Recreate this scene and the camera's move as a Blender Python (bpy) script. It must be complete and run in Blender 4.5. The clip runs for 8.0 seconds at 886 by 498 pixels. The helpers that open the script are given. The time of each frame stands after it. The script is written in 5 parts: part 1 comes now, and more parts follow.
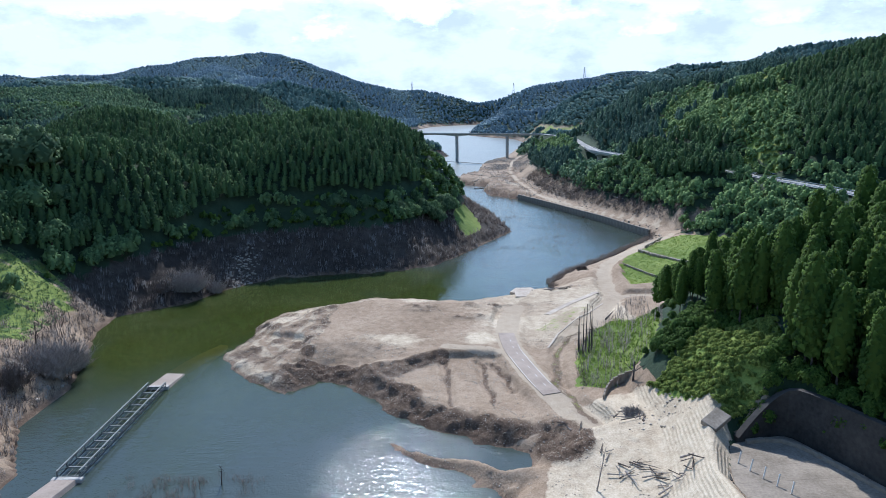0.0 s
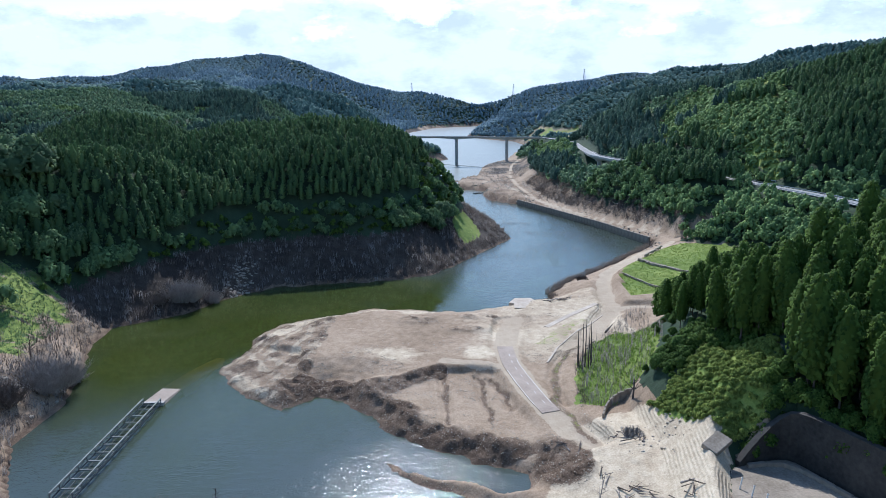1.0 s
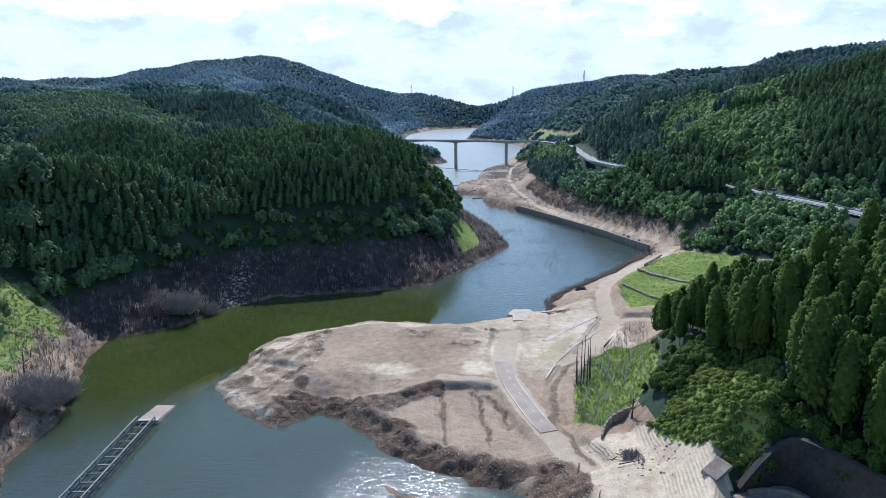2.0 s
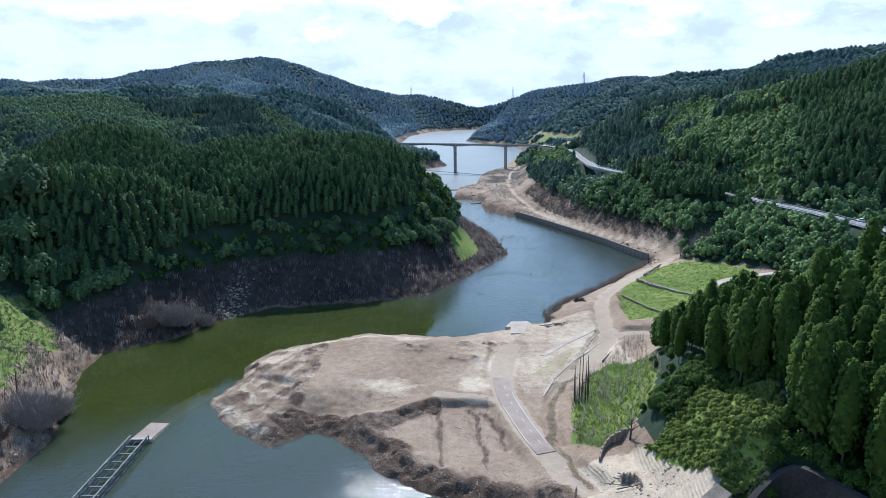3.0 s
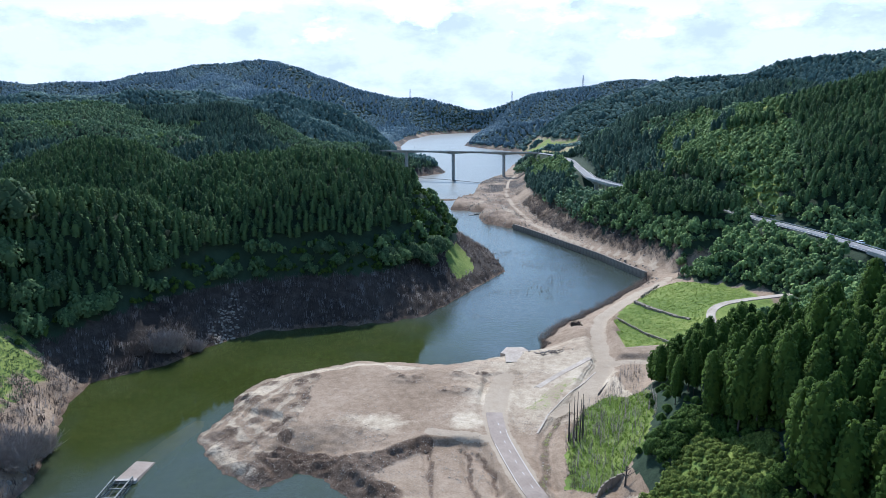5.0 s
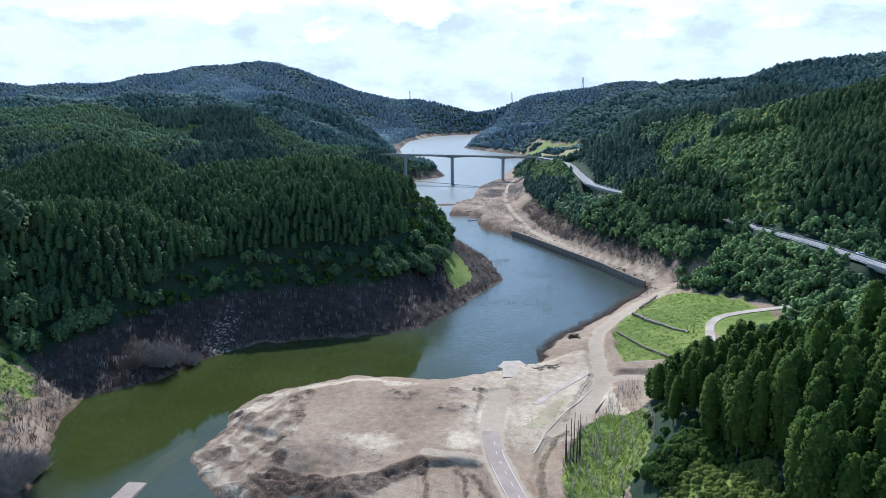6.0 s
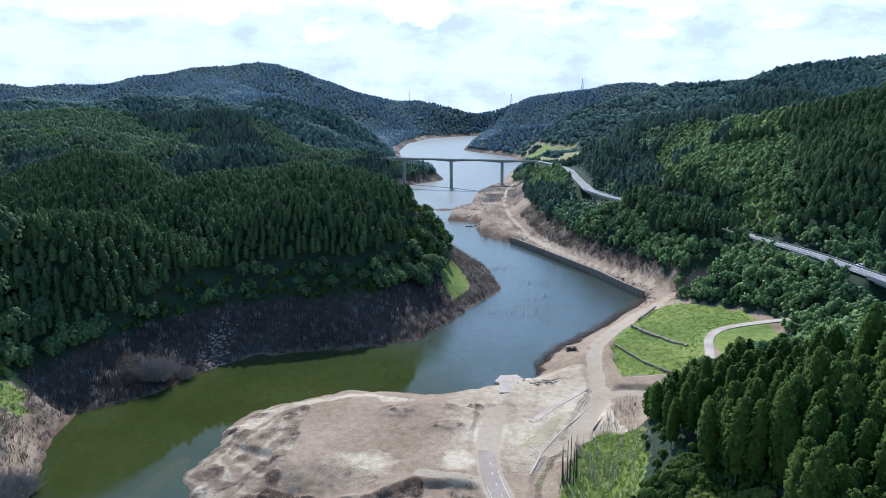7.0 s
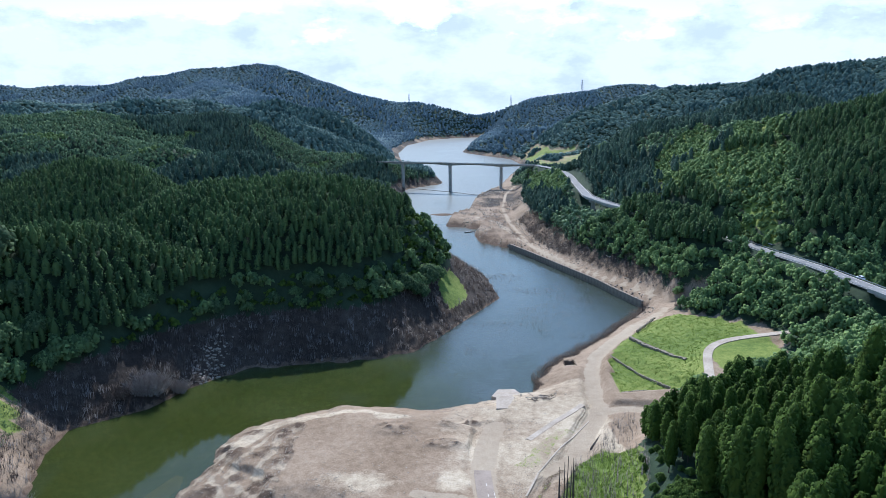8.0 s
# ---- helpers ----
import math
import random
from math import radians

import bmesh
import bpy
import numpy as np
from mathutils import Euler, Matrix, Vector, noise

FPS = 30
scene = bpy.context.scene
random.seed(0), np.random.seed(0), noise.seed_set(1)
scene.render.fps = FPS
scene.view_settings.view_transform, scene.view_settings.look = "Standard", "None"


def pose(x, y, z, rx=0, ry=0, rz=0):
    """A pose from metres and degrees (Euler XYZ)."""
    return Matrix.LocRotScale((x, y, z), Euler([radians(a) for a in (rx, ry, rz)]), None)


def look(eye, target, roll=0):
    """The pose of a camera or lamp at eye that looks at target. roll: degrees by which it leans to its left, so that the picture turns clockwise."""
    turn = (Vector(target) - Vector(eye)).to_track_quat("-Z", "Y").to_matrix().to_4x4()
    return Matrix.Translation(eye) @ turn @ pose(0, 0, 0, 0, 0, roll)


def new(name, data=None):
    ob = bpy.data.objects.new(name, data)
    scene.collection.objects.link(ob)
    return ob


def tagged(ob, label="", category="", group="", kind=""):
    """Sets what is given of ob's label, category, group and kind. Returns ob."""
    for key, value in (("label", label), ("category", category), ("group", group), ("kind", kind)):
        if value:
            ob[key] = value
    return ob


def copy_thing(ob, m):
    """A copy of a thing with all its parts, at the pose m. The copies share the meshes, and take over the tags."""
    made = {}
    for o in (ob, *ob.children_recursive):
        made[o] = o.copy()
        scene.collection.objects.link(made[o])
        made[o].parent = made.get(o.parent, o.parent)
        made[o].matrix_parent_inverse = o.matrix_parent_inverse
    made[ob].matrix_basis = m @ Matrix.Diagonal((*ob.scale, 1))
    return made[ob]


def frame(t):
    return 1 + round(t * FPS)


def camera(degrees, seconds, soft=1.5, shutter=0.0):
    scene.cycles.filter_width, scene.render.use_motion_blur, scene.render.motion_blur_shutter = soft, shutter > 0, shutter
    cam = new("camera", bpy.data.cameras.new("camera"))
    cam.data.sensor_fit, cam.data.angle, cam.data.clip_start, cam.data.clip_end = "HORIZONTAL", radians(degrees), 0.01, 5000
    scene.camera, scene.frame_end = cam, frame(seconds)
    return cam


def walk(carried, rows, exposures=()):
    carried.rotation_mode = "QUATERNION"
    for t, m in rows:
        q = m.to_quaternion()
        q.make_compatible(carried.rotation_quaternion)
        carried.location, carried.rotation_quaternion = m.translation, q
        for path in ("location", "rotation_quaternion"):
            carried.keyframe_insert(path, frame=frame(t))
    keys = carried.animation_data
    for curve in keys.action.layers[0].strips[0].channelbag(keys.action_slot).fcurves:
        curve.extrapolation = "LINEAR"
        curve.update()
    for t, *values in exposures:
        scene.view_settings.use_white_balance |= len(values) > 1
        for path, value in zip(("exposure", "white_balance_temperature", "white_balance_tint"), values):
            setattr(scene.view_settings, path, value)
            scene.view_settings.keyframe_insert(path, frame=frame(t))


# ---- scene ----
cam = camera(66.0, 8.0, soft=0.6)
PATH = [
    (0.0, (0.52, 1.55, 82.29), (-2.39, 99.38, 61.75), -0.85),
    (1.0, (1.01, 4.30, 86.06), (-1.87, 102.15, 65.60), -0.82),
    (2.0, (1.74, 7.17, 90.14), (-1.11, 105.03, 69.77), -0.79),
    (3.0, (2.66, 10.17, 94.48), (-0.17, 108.05, 74.18), -0.76),
    (4.0, (3.73, 13.29, 99.03), (0.94, 111.18, 78.80), -0.73),
    (5.0, (4.92, 16.55, 103.72), (2.16, 114.46, 83.55), -0.70),
    (6.0, (6.20, 19.95, 108.50), (3.46, 117.87, 88.39), -0.67),
    (7.0, (7.51, 23.49, 113.32), (4.80, 121.42, 93.26), -0.64),
    (8.0, (8.83, 27.19, 118.12), (6.15, 125.13, 98.11), -0.61),
]
walk(cam, [(t, look(eye, target, roll)) for t, eye, target, roll in PATH], [(0.0, 0.25, 5250, 10), (8.0, 0.25, 5250, 10)])

# ---- light ----
SUN_AZ, SUN_EL = -6.0, 44.0
sun_way = Vector((math.sin(radians(SUN_AZ)) * math.cos(radians(SUN_EL)), math.cos(radians(SUN_AZ)) * math.cos(radians(SUN_EL)), math.sin(radians(SUN_EL))))
lamp = bpy.data.lights.new("sun", "SUN")
lamp.energy, lamp.angle, lamp.color = 5.0, radians(0.5), (1.0, 0.90, 0.77)
sun = new("sun", lamp)
sun.matrix_world = look(sun_way * 3000, (0, 0, 0))


def node(tree, kind, **values):
    n = tree.nodes.new(kind)
    for key, value in values.items():
        if key in n.inputs:
            n.inputs[key].default_value = value
    return n


def ramp(tree, fac, stops, interp="LINEAR"):
    r = tree.nodes.new("ShaderNodeValToRGB")
    r.color_ramp.interpolation = interp
    els = r.color_ramp.elements
    while len(els) < len(stops):
        els.new(0.5)
    for el, (p, c) in zip(els, stops):
        el.position, el.color = p, (*c, 1) if len(c) == 3 else c
    tree.links.new(fac, r.inputs[0])
    return r.outputs[0]


def mix(tree, fac, a, b, blend="MIX"):
    m = tree.nodes.new("ShaderNodeMix")
    m.data_type, m.blend_type = "RGBA", blend
    for sock, v in ((m.inputs[0], fac), (m.inputs[6], a), (m.inputs[7], b)):
        if isinstance(v, bpy.types.NodeSocket):
            tree.links.new(v, sock)
        elif isinstance(v, (int, float)):
            sock.default_value = v
        else:
            sock.default_value = (*v, 1)
    return m.outputs[2]


def maths(tree, op, a, b=0.0, clamp=False):
    m = tree.nodes.new("ShaderNodeMath")
    m.operation, m.use_clamp = op, clamp
    for sock, v in zip(m.inputs, (a, b)):
        if isinstance(v, bpy.types.NodeSocket):
            tree.links.new(v, sock)
        else:
            sock.default_value = v
    return m.outputs[0]


def grain(tree, scale, detail=5.0, vector=None, rough=0.55, distort=0.0):
    n = node(tree, "ShaderNodeTexNoise", Scale=scale, Detail=detail, Roughness=rough, Distortion=distort)
    if vector is not None:
        tree.links.new(vector, n.inputs["Vector"])
    return n.outputs[0]


world = bpy.data.worlds.new("sky")
scene.world = world
world.use_nodes = True
wt = world.node_tree
wt.nodes.clear()
sky = wt.nodes.new("ShaderNodeTexSky")
sky.sky_type, sky.sun_disc = "NISHITA", False
sky.sun_elevation, sky.sun_rotation = radians(SUN_EL), radians(SUN_AZ)
sky.air_density, sky.dust_density, sky.ozone_density = 1.4, 0.4, 3.0
geo = wt.nodes.new("ShaderNodeTexCoord")
sep = wt.nodes.new("ShaderNodeSeparateXYZ")
wt.links.new(geo.outputs["Generated"], sep.inputs[0])
stretch = wt.nodes.new("ShaderNodeMapping")
stretch.inputs["Scale"].default_value = (1.0, 1.0, 2.0)
stretch.inputs["Location"].default_value = (0.35, 0.1, 0.0)
wt.links.new(geo.outputs["Generated"], stretch.inputs[0])
cover = grain(wt, 6.0, 10.0, stretch.outputs[0], 0.6)
low = maths(wt, "MULTIPLY", maths(wt, "SUBTRACT", 0.136, sep.outputs[2]), 3.8)
low = maths(wt, "MINIMUM", maths(wt, "MAXIMUM", low, -0.2), 0.25)
cover = maths(wt, "ADD", cover, low)
cloud = ramp(wt, cover, [(0.515, (0, 0, 0)), (0.575, (1, 1, 1))])
shade = grain(wt, 11.0, 8.0, stretch.outputs[0], 0.6)
body = ramp(wt, shade, [(0.36, (4.3, 4.7, 5.15)), (0.54, (5.7, 6.0, 6.2))])
bg = node(wt, "ShaderNodeBackground", Strength=0.15)
wt.links.new(mix(wt, cloud, sky.outputs[0], body), bg.inputs[0])
out = wt.nodes.new("ShaderNodeOutputWorld")
wt.links.new(bg.outputs[0], out.inputs[0])

# ---- materials ----


def material(name):
    m = bpy.data.materials.new(name)
    m.use_nodes = True
    t = m.node_tree
    bsdf = t.nodes["Principled BSDF"]
    return m, t, bsdf


def place(tree, scale=(1, 1, 1)):
    """World-sized coordinates (objects of the setting stand at the origin)."""
    tc = tree.nodes.new("ShaderNodeTexCoord")
    mp = tree.nodes.new("ShaderNodeMapping")
    mp.inputs["Scale"].default_value = scale
    tree.links.new(tc.outputs["Object"], mp.inputs[0])
    return mp.outputs[0]


def relief(tree, bsdf, height, strength=0.5, distance=0.1):
    b = node(tree, "ShaderNodeBump", Strength=strength, Distance=distance)
    tree.links.new(height, b.inputs["Height"])
    tree.links.new(b.outputs[0], bsdf.inputs["Normal"])


def plain(name, a, b, scale=1.0, rough=0.8, metal=0.0, bump=0.3):
    """Two tones of one surface, mottled at two scales."""
    m, t, p = material(name)
    v = place(t)
    big, small = grain(t, scale, 4, v), grain(t, scale * 9, 4, v)
    f = maths(t, "ADD", maths(t, "MULTIPLY", big, 0.6), maths(t, "MULTIPLY", small, 0.4))
    t.links.new(ramp(t, f, [(0.36, a), (0.64, b)]), p.inputs["Base Color"])
    p.inputs["Roughness"].default_value, p.inputs["Metallic"].default_value = rough, metal
    relief(t, p, small, bump, 0.05)
    return m


def foliage(name, dark, light, tint, by_island=True):
    """Leaves: colour differs from clump to clump, thin enough to let some light through."""
    m, t, p = material(name)
    g = t.nodes.new("ShaderNodeNewGeometry")
    o = t.nodes.new("ShaderNodeObjectInfo")
    v = place(t)
    f = maths(t, "ADD", maths(t, "MULTIPLY", g.outputs["Random Per Island"], 0.55), maths(t, "MULTIPLY", grain(t, 0.03, 3, v), 0.6))
    c = ramp(t, f, [(0.25, dark), (0.85, light)])
    c = mix(t, maths(t, "MULTIPLY", o.outputs["Random"], 0.35), c, tint)
    t.links.new(c, p.inputs["Base Color"])
    p.inputs["Roughness"].default_value = 0.8
    p.inputs["Specular IOR Level"].default_value = 0.1
    tr = t.nodes.new("ShaderNodeBsdfTranslucent")
    t.links.new(c, tr.inputs[0])
    ms = node(t, "ShaderNodeMixShader", Fac=0.36)
    t.links.new(p.outputs[0], ms.inputs[1])
    t.links.new(tr.outputs[0], ms.inputs[2])
    t.links.new(ms.outputs[0], t.nodes["Material Output"].inputs[0])
    return m


# cedar, broad and shrub leaves carry some extra blue for haze
M_CONIFER = foliage("cedar_needles", (0.022, 0.048, 0.026), (0.135, 0.21, 0.072), (0.07, 0.122, 0.05))
M_BROAD = foliage("broad_leaves", (0.055, 0.1, 0.045), (0.19, 0.28, 0.105), (0.14, 0.205, 0.082))
M_SHRUB = foliage("shrub_leaves", (0.085, 0.145, 0.05), (0.235, 0.325, 0.115), (0.165, 0.24, 0.085))
M_LIGHTBROAD = foliage("light_broad_leaves", (0.095, 0.16, 0.062), (0.27, 0.375, 0.135), (0.2, 0.285, 0.105))
# haze is painted into these six: bluer leaf colours for farther woods
M_FAR = foliage("haze_tinted_cedars", (0.065, 0.12, 0.115), (0.17, 0.25, 0.21), (0.115, 0.18, 0.16))
M_FARLIGHT = foliage("haze_tinted_leaves", (0.12, 0.19, 0.165), (0.27, 0.36, 0.29), (0.19, 0.27, 0.22))
M_FARCON = foliage("haze_blue_cedars", (0.17, 0.235, 0.27), (0.26, 0.34, 0.365), (0.215, 0.29, 0.32))
M_FARTHEST = foliage("haze_blue_woods", (0.21, 0.285, 0.3), (0.33, 0.415, 0.405), (0.265, 0.345, 0.35))
M_MIDCON = foliage("light_haze_cedars", (0.038, 0.072, 0.06), (0.13, 0.195, 0.13), (0.085, 0.135, 0.098))
M_MIDBROAD = foliage("light_haze_leaves", (0.08, 0.14, 0.08), (0.23, 0.32, 0.16), (0.165, 0.24, 0.12))
M_NEARBROAD = foliage("knoll_leaves", (0.032, 0.068, 0.018), (0.15, 0.225, 0.048), (0.09, 0.145, 0.032))
M_NEARSHRUB = foliage("sunny_shrub_leaves", (0.075, 0.12, 0.026), (0.27, 0.32, 0.07), (0.18, 0.225, 0.05))
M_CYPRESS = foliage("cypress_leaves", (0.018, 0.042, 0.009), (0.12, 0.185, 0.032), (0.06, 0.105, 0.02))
M_BARK = plain("bark", (0.05, 0.04, 0.03), (0.14, 0.11, 0.085), 0.8, 0.9)
M_DEAD = plain("bleached_dead_wood", (0.14, 0.115, 0.095), (0.33, 0.29, 0.25), 0.8, 0.9)
M_CONCRETE = plain("concrete", (0.30, 0.275, 0.235), (0.46, 0.43, 0.375), 0.25, 0.85)
M_MUDDY = plain("muddy_concrete", (0.31, 0.25, 0.185), (0.50, 0.42, 0.33), 0.15, 0.9)
M_ASPHALT = plain("asphalt", (0.16, 0.155, 0.15), (0.25, 0.245, 0.235), 0.12, 0.9)
M_STEEL = plain("galvanised_steel", (0.30, 0.31, 0.32), (0.48, 0.49, 0.50), 1.2, 0.55, 0.4)
M_OLDSTEEL = plain("dull_grey_steel", (0.11, 0.115, 0.105), (0.23, 0.235, 0.215), 1.0, 0.7, 0.2)
M_DARKSTEEL = plain("weathered_steel", (0.05, 0.055, 0.055), (0.13, 0.13, 0.125), 1.2, 0.7, 0.3)
M_WHITE = plain("road_paint", (0.56, 0.51, 0.43), (0.74, 0.70, 0.62), 1.5, 0.8)
M_DIRT = plain("pale_dirt", (0.33, 0.28, 0.225), (0.52, 0.46, 0.385), 0.12, 0.95, 0, 0.5)


def ground_material():
    """Grey-brown silt, grass, forest floor, dark mud and bare bank, where the ground's zones say so."""
    m, t, p = material("lake_bed_and_hills")
    v = place(t)
    za, zb = t.nodes.new("ShaderNodeAttribute"), t.nodes.new("ShaderNodeAttribute")
    za.attribute_name, zb.attribute_name = "zone", "zone_more"
    sa, sb = t.nodes.new("ShaderNodeSeparateColor"), t.nodes.new("ShaderNodeSeparateColor")
    t.links.new(za.outputs["Color"], sa.inputs[0])
    t.links.new(zb.outputs["Color"], sb.inputs[0])
    big, mid, fine = grain(t, 0.035, 6, v), grain(t, 0.35, 6, v, 0.6), grain(t, 2.2, 4, v, 0.65)
    blotch = maths(t, "ADD", maths(t, "MULTIPLY", big, 0.34), maths(t, "ADD", maths(t, "MULTIPLY", mid, 0.30), maths(t, "MULTIPLY", fine, 0.36)))
    silt = ramp(t, blotch, [(0.36, (0.155, 0.106, 0.064)), (0.49, (0.275, 0.20, 0.132)), (0.62, (0.385, 0.295, 0.205))])
    pale = ramp(t, blotch, [(0.36, (0.29, 0.225, 0.148)), (0.49, (0.46, 0.372, 0.258)), (0.62, (0.61, 0.515, 0.375))])
    # the darkest mud tone, also used on dry scarps and trenches
    wet = ramp(t, blotch, [(0.38, (0.06, 0.038, 0.024)), (0.5, (0.13, 0.088, 0.058)), (0.62, (0.24, 0.175, 0.122))])
    grass = ramp(t, blotch, [(0.34, (0.055, 0.09, 0.018)), (0.48, (0.145, 0.195, 0.038)), (0.62, (0.28, 0.30, 0.075))])
    # forest floor and bank are darkened to stand in for shade
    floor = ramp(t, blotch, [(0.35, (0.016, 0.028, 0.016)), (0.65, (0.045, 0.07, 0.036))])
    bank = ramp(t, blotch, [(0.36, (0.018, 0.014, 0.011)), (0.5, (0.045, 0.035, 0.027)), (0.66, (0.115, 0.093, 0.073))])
    track = ramp(t, blotch, [(0.36, (0.30, 0.232, 0.158)), (0.62, (0.43, 0.35, 0.25))])

    def edge(x):
        return ramp(t, maths(t, "ADD", x, maths(t, "ADD", maths(t, "MULTIPLY", maths(t, "SUBTRACT", mid, 0.5), 0.9), maths(t, "MULTIPLY", maths(t, "SUBTRACT", fine, 0.5), 0.9))), [(0.42, (0, 0, 0)), (0.58, (1, 1, 1))])

    soft = ramp(t, maths(t, "ADD", sb.outputs[0], maths(t, "MULTIPLY", maths(t, "SUBTRACT", blotch, 0.5), 1.6)), [(0.2, (0, 0, 0)), (0.9, (1, 1, 1))])
    c = mix(t, soft, silt, pale)
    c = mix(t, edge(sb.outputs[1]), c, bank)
    c = mix(t, edge(sb.outputs[2]), c, track)
    c = mix(t, edge(sa.outputs[2]), c, wet)
    c = mix(t, edge(sa.outputs[0]), c, grass)
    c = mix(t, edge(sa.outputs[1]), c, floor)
    t.links.new(c, p.inputs["Base Color"])
    p.inputs["Roughness"].default_value = 0.92
    p.inputs["Specular IOR Level"].default_value = 0.15
    clods = grain(t, 1.3, 5, v, 0.7)
    h = maths(t, "ADD", maths(t, "MULTIPLY", mid, 0.55), maths(t, "MULTIPLY", fine, 0.22))
    h = maths(t, "ADD", h, maths(t, "MULTIPLY", maths(t, "MULTIPLY", clods, sa.outputs[2]), 2.0))
    # benches left by the falling water run round the pale slope, level by level
    pos = t.nodes.new("ShaderNodeSeparateXYZ")
    t.links.new(v, pos.inputs[0])
    level = maths(t, "ADD", maths(t, "MULTIPLY", pos.outputs[2], 1.5), maths(t, "ADD", maths(t, "MULTIPLY", mid, 0.5), maths(t, "MULTIPLY", big, 4.5)))
    bench = maths(t, "MULTIPLY", maths(t, "MULTIPLY", maths(t, "PINGPONG", level, 0.5), sb.outputs[0]), ramp(t, grain(t, 0.11, 3, v), [(0.38, (0, 0, 0)), (0.6, (1, 1, 1))]))
    h = maths(t, "ADD", h, maths(t, "MULTIPLY", bench, 0.8))
    relief(t, p, h, 0.9, 0.5)
    return m


def water_material():
    m, t, p = material("lake_water")
    v = place(t)
    sheen = ramp(t, grain(t, 0.02, 4, v), [(0.4, (0.042, 0.058, 0.012)), (0.62, (0.056, 0.074, 0.02))])
    p.inputs["IOR"].default_value = 1.33
    gust = grain(t, 0.016, 5, place(t, (1, 0.6, 1)), 0.6)
    # the lee of the wooded hill lies calm
    lee = t.nodes.new("ShaderNodeVectorMath")
    lee.operation = "DISTANCE"
    flatten = t.nodes.new("ShaderNodeMapping")
    flatten.inputs["Scale"].default_value = (1.0, 1.25, 0.0)
    t.links.new(place(t), flatten.inputs[0])
    t.links.new(flatten.outputs[0], lee.inputs[0])
    lee.inputs[1].default_value = (-88, 345, 0)
    open_water = maths(t, "MULTIPLY", maths(t, "SUBTRACT", lee.outputs["Value"], 72), 0.0040)
    open_water = maths(t, "MINIMUM", open_water, 0.36)
    where = t.nodes.new("ShaderNodeSeparateXYZ")
    t.links.new(v, where.inputs[0])
    chop = maths(t, "MINIMUM", maths(t, "MULTIPLY", maths(t, "SUBTRACT", where.outputs[1], 470), 0.0007, True), 0.24)
    wind = ramp(t, maths(t, "ADD", gust, open_water), [(0.44, (0.05, 0.05, 0.05)), (0.80, (1, 1, 1))])
    # open water's greyer base colour stands in for sky reflected on ripples
    t.links.new(mix(t, maths(t, "ADD", wind, maths(t, "MULTIPLY", chop, 4.0), True), sheen, (0.046, 0.058, 0.047)), p.inputs["Base Color"])
    t.links.new(maths(t, "ADD", maths(t, "MULTIPLY", wind, 0.085), chop), p.inputs["Roughness"])
    waves = maths(t, "ADD", grain(t, 1.7, 1, place(t, (1, 1.3, 1))), maths(t, "MULTIPLY", grain(t, 0.3, 2, place(t, (1, 1.8, 1))), 1.6))
    b = node(t, "ShaderNodeBump", Distance=0.1)
    t.links.new(maths(t, "MULTIPLY", wind, 0.72), b.inputs["Strength"])
    t.links.new(waves, b.inputs["Height"])
    t.links.new(b.outputs[0], p.inputs["Normal"])
    see = t.nodes.new("ShaderNodeBsdfTransparent")
    see.inputs[0].default_value = (0.74, 0.72, 0.36, 1)
    ms = t.nodes.new("ShaderNodeMixShader")
    t.links.new(maths(t, "ADD", maths(t, "MULTIPLY", maths(t, "ADD", wind, chop, True), 0.28), 0.7), ms.inputs[0])
    t.links.new(see.outputs[0], ms.inputs[1])
    t.links.new(p.outputs[0], ms.inputs[2])
    t.links.new(ms.outputs[0], t.nodes["Material Output"].inputs[0])
    return m


M_GROUND, M_WATER = ground_material(), water_material()

# ---- mesh helpers ----


def mesh_of(name, verts, faces, mat, smooth=False):
    """A mesh from an array of corners and an array of faces that all have as many corners."""
    verts, faces = np.asarray(verts, np.float32), np.asarray(faces, np.int32)
    me = bpy.data.meshes.new(name)
    n, k = faces.shape
    me.vertices.add(len(verts))
    me.vertices.foreach_set("co", verts.ravel())
    me.loops.add(n * k)
    me.loops.foreach_set("vertex_index", faces.ravel())
    me.polygons.add(n)
    me.polygons.foreach_set("loop_start", np.arange(0, n * k, k, dtype=np.int32))
    me.polygons.foreach_set("use_smooth", np.full(n, smooth))
    me.update(calc_edges=True)
    me.materials.append(mat)
    return me


def part(name, shape, mat, parent, label=""):
    """Links a bmesh or a mesh as one object under a thing or a part."""
    if isinstance(shape, bmesh.types.BMesh):
        me = bpy.data.meshes.new(name)
        shape.to_mesh(me)
        shape.free()
        me.materials.append(mat)
        shape = me
    ob = new(name, shape)
    if parent is not None:
        ob.parent = parent
    return tagged(ob, label)


def box(bm, size, m=Matrix(), bevel=0.0):
    made = bmesh.ops.create_cube(bm, size=1.0, matrix=m @ Matrix.Diagonal((*size, 1)))
    if bevel:
        edges = list({e for v in made["verts"] for e in v.link_edges})
        bmesh.ops.bevel(bm, geom=edges, offset=bevel, segments=1, affect="EDGES", clamp_overlap=True)
    return bm


def boxed(size, m=Matrix(), bevel=0.0):
    return box(bmesh.new(), size, m, bevel)


def beam(bm, a, b, w, h):
    """A bar of w by h from a to b."""
    a, b = Vector(a), Vector(b)
    turn = (b - a).to_track_quat("X", "Z").to_matrix().to_4x4()
    return box(bm, ((b - a).length, w, h), Matrix.Translation((a + b) / 2) @ turn)


def thing(name, label, category, at=(0, 0, 0), group="", turn=0.0):
    ob = new(name)
    ob.empty_display_size = 0.5
    ob.matrix_world = pose(*at, 0, 0, turn)
    return tagged(ob, label, category, group)


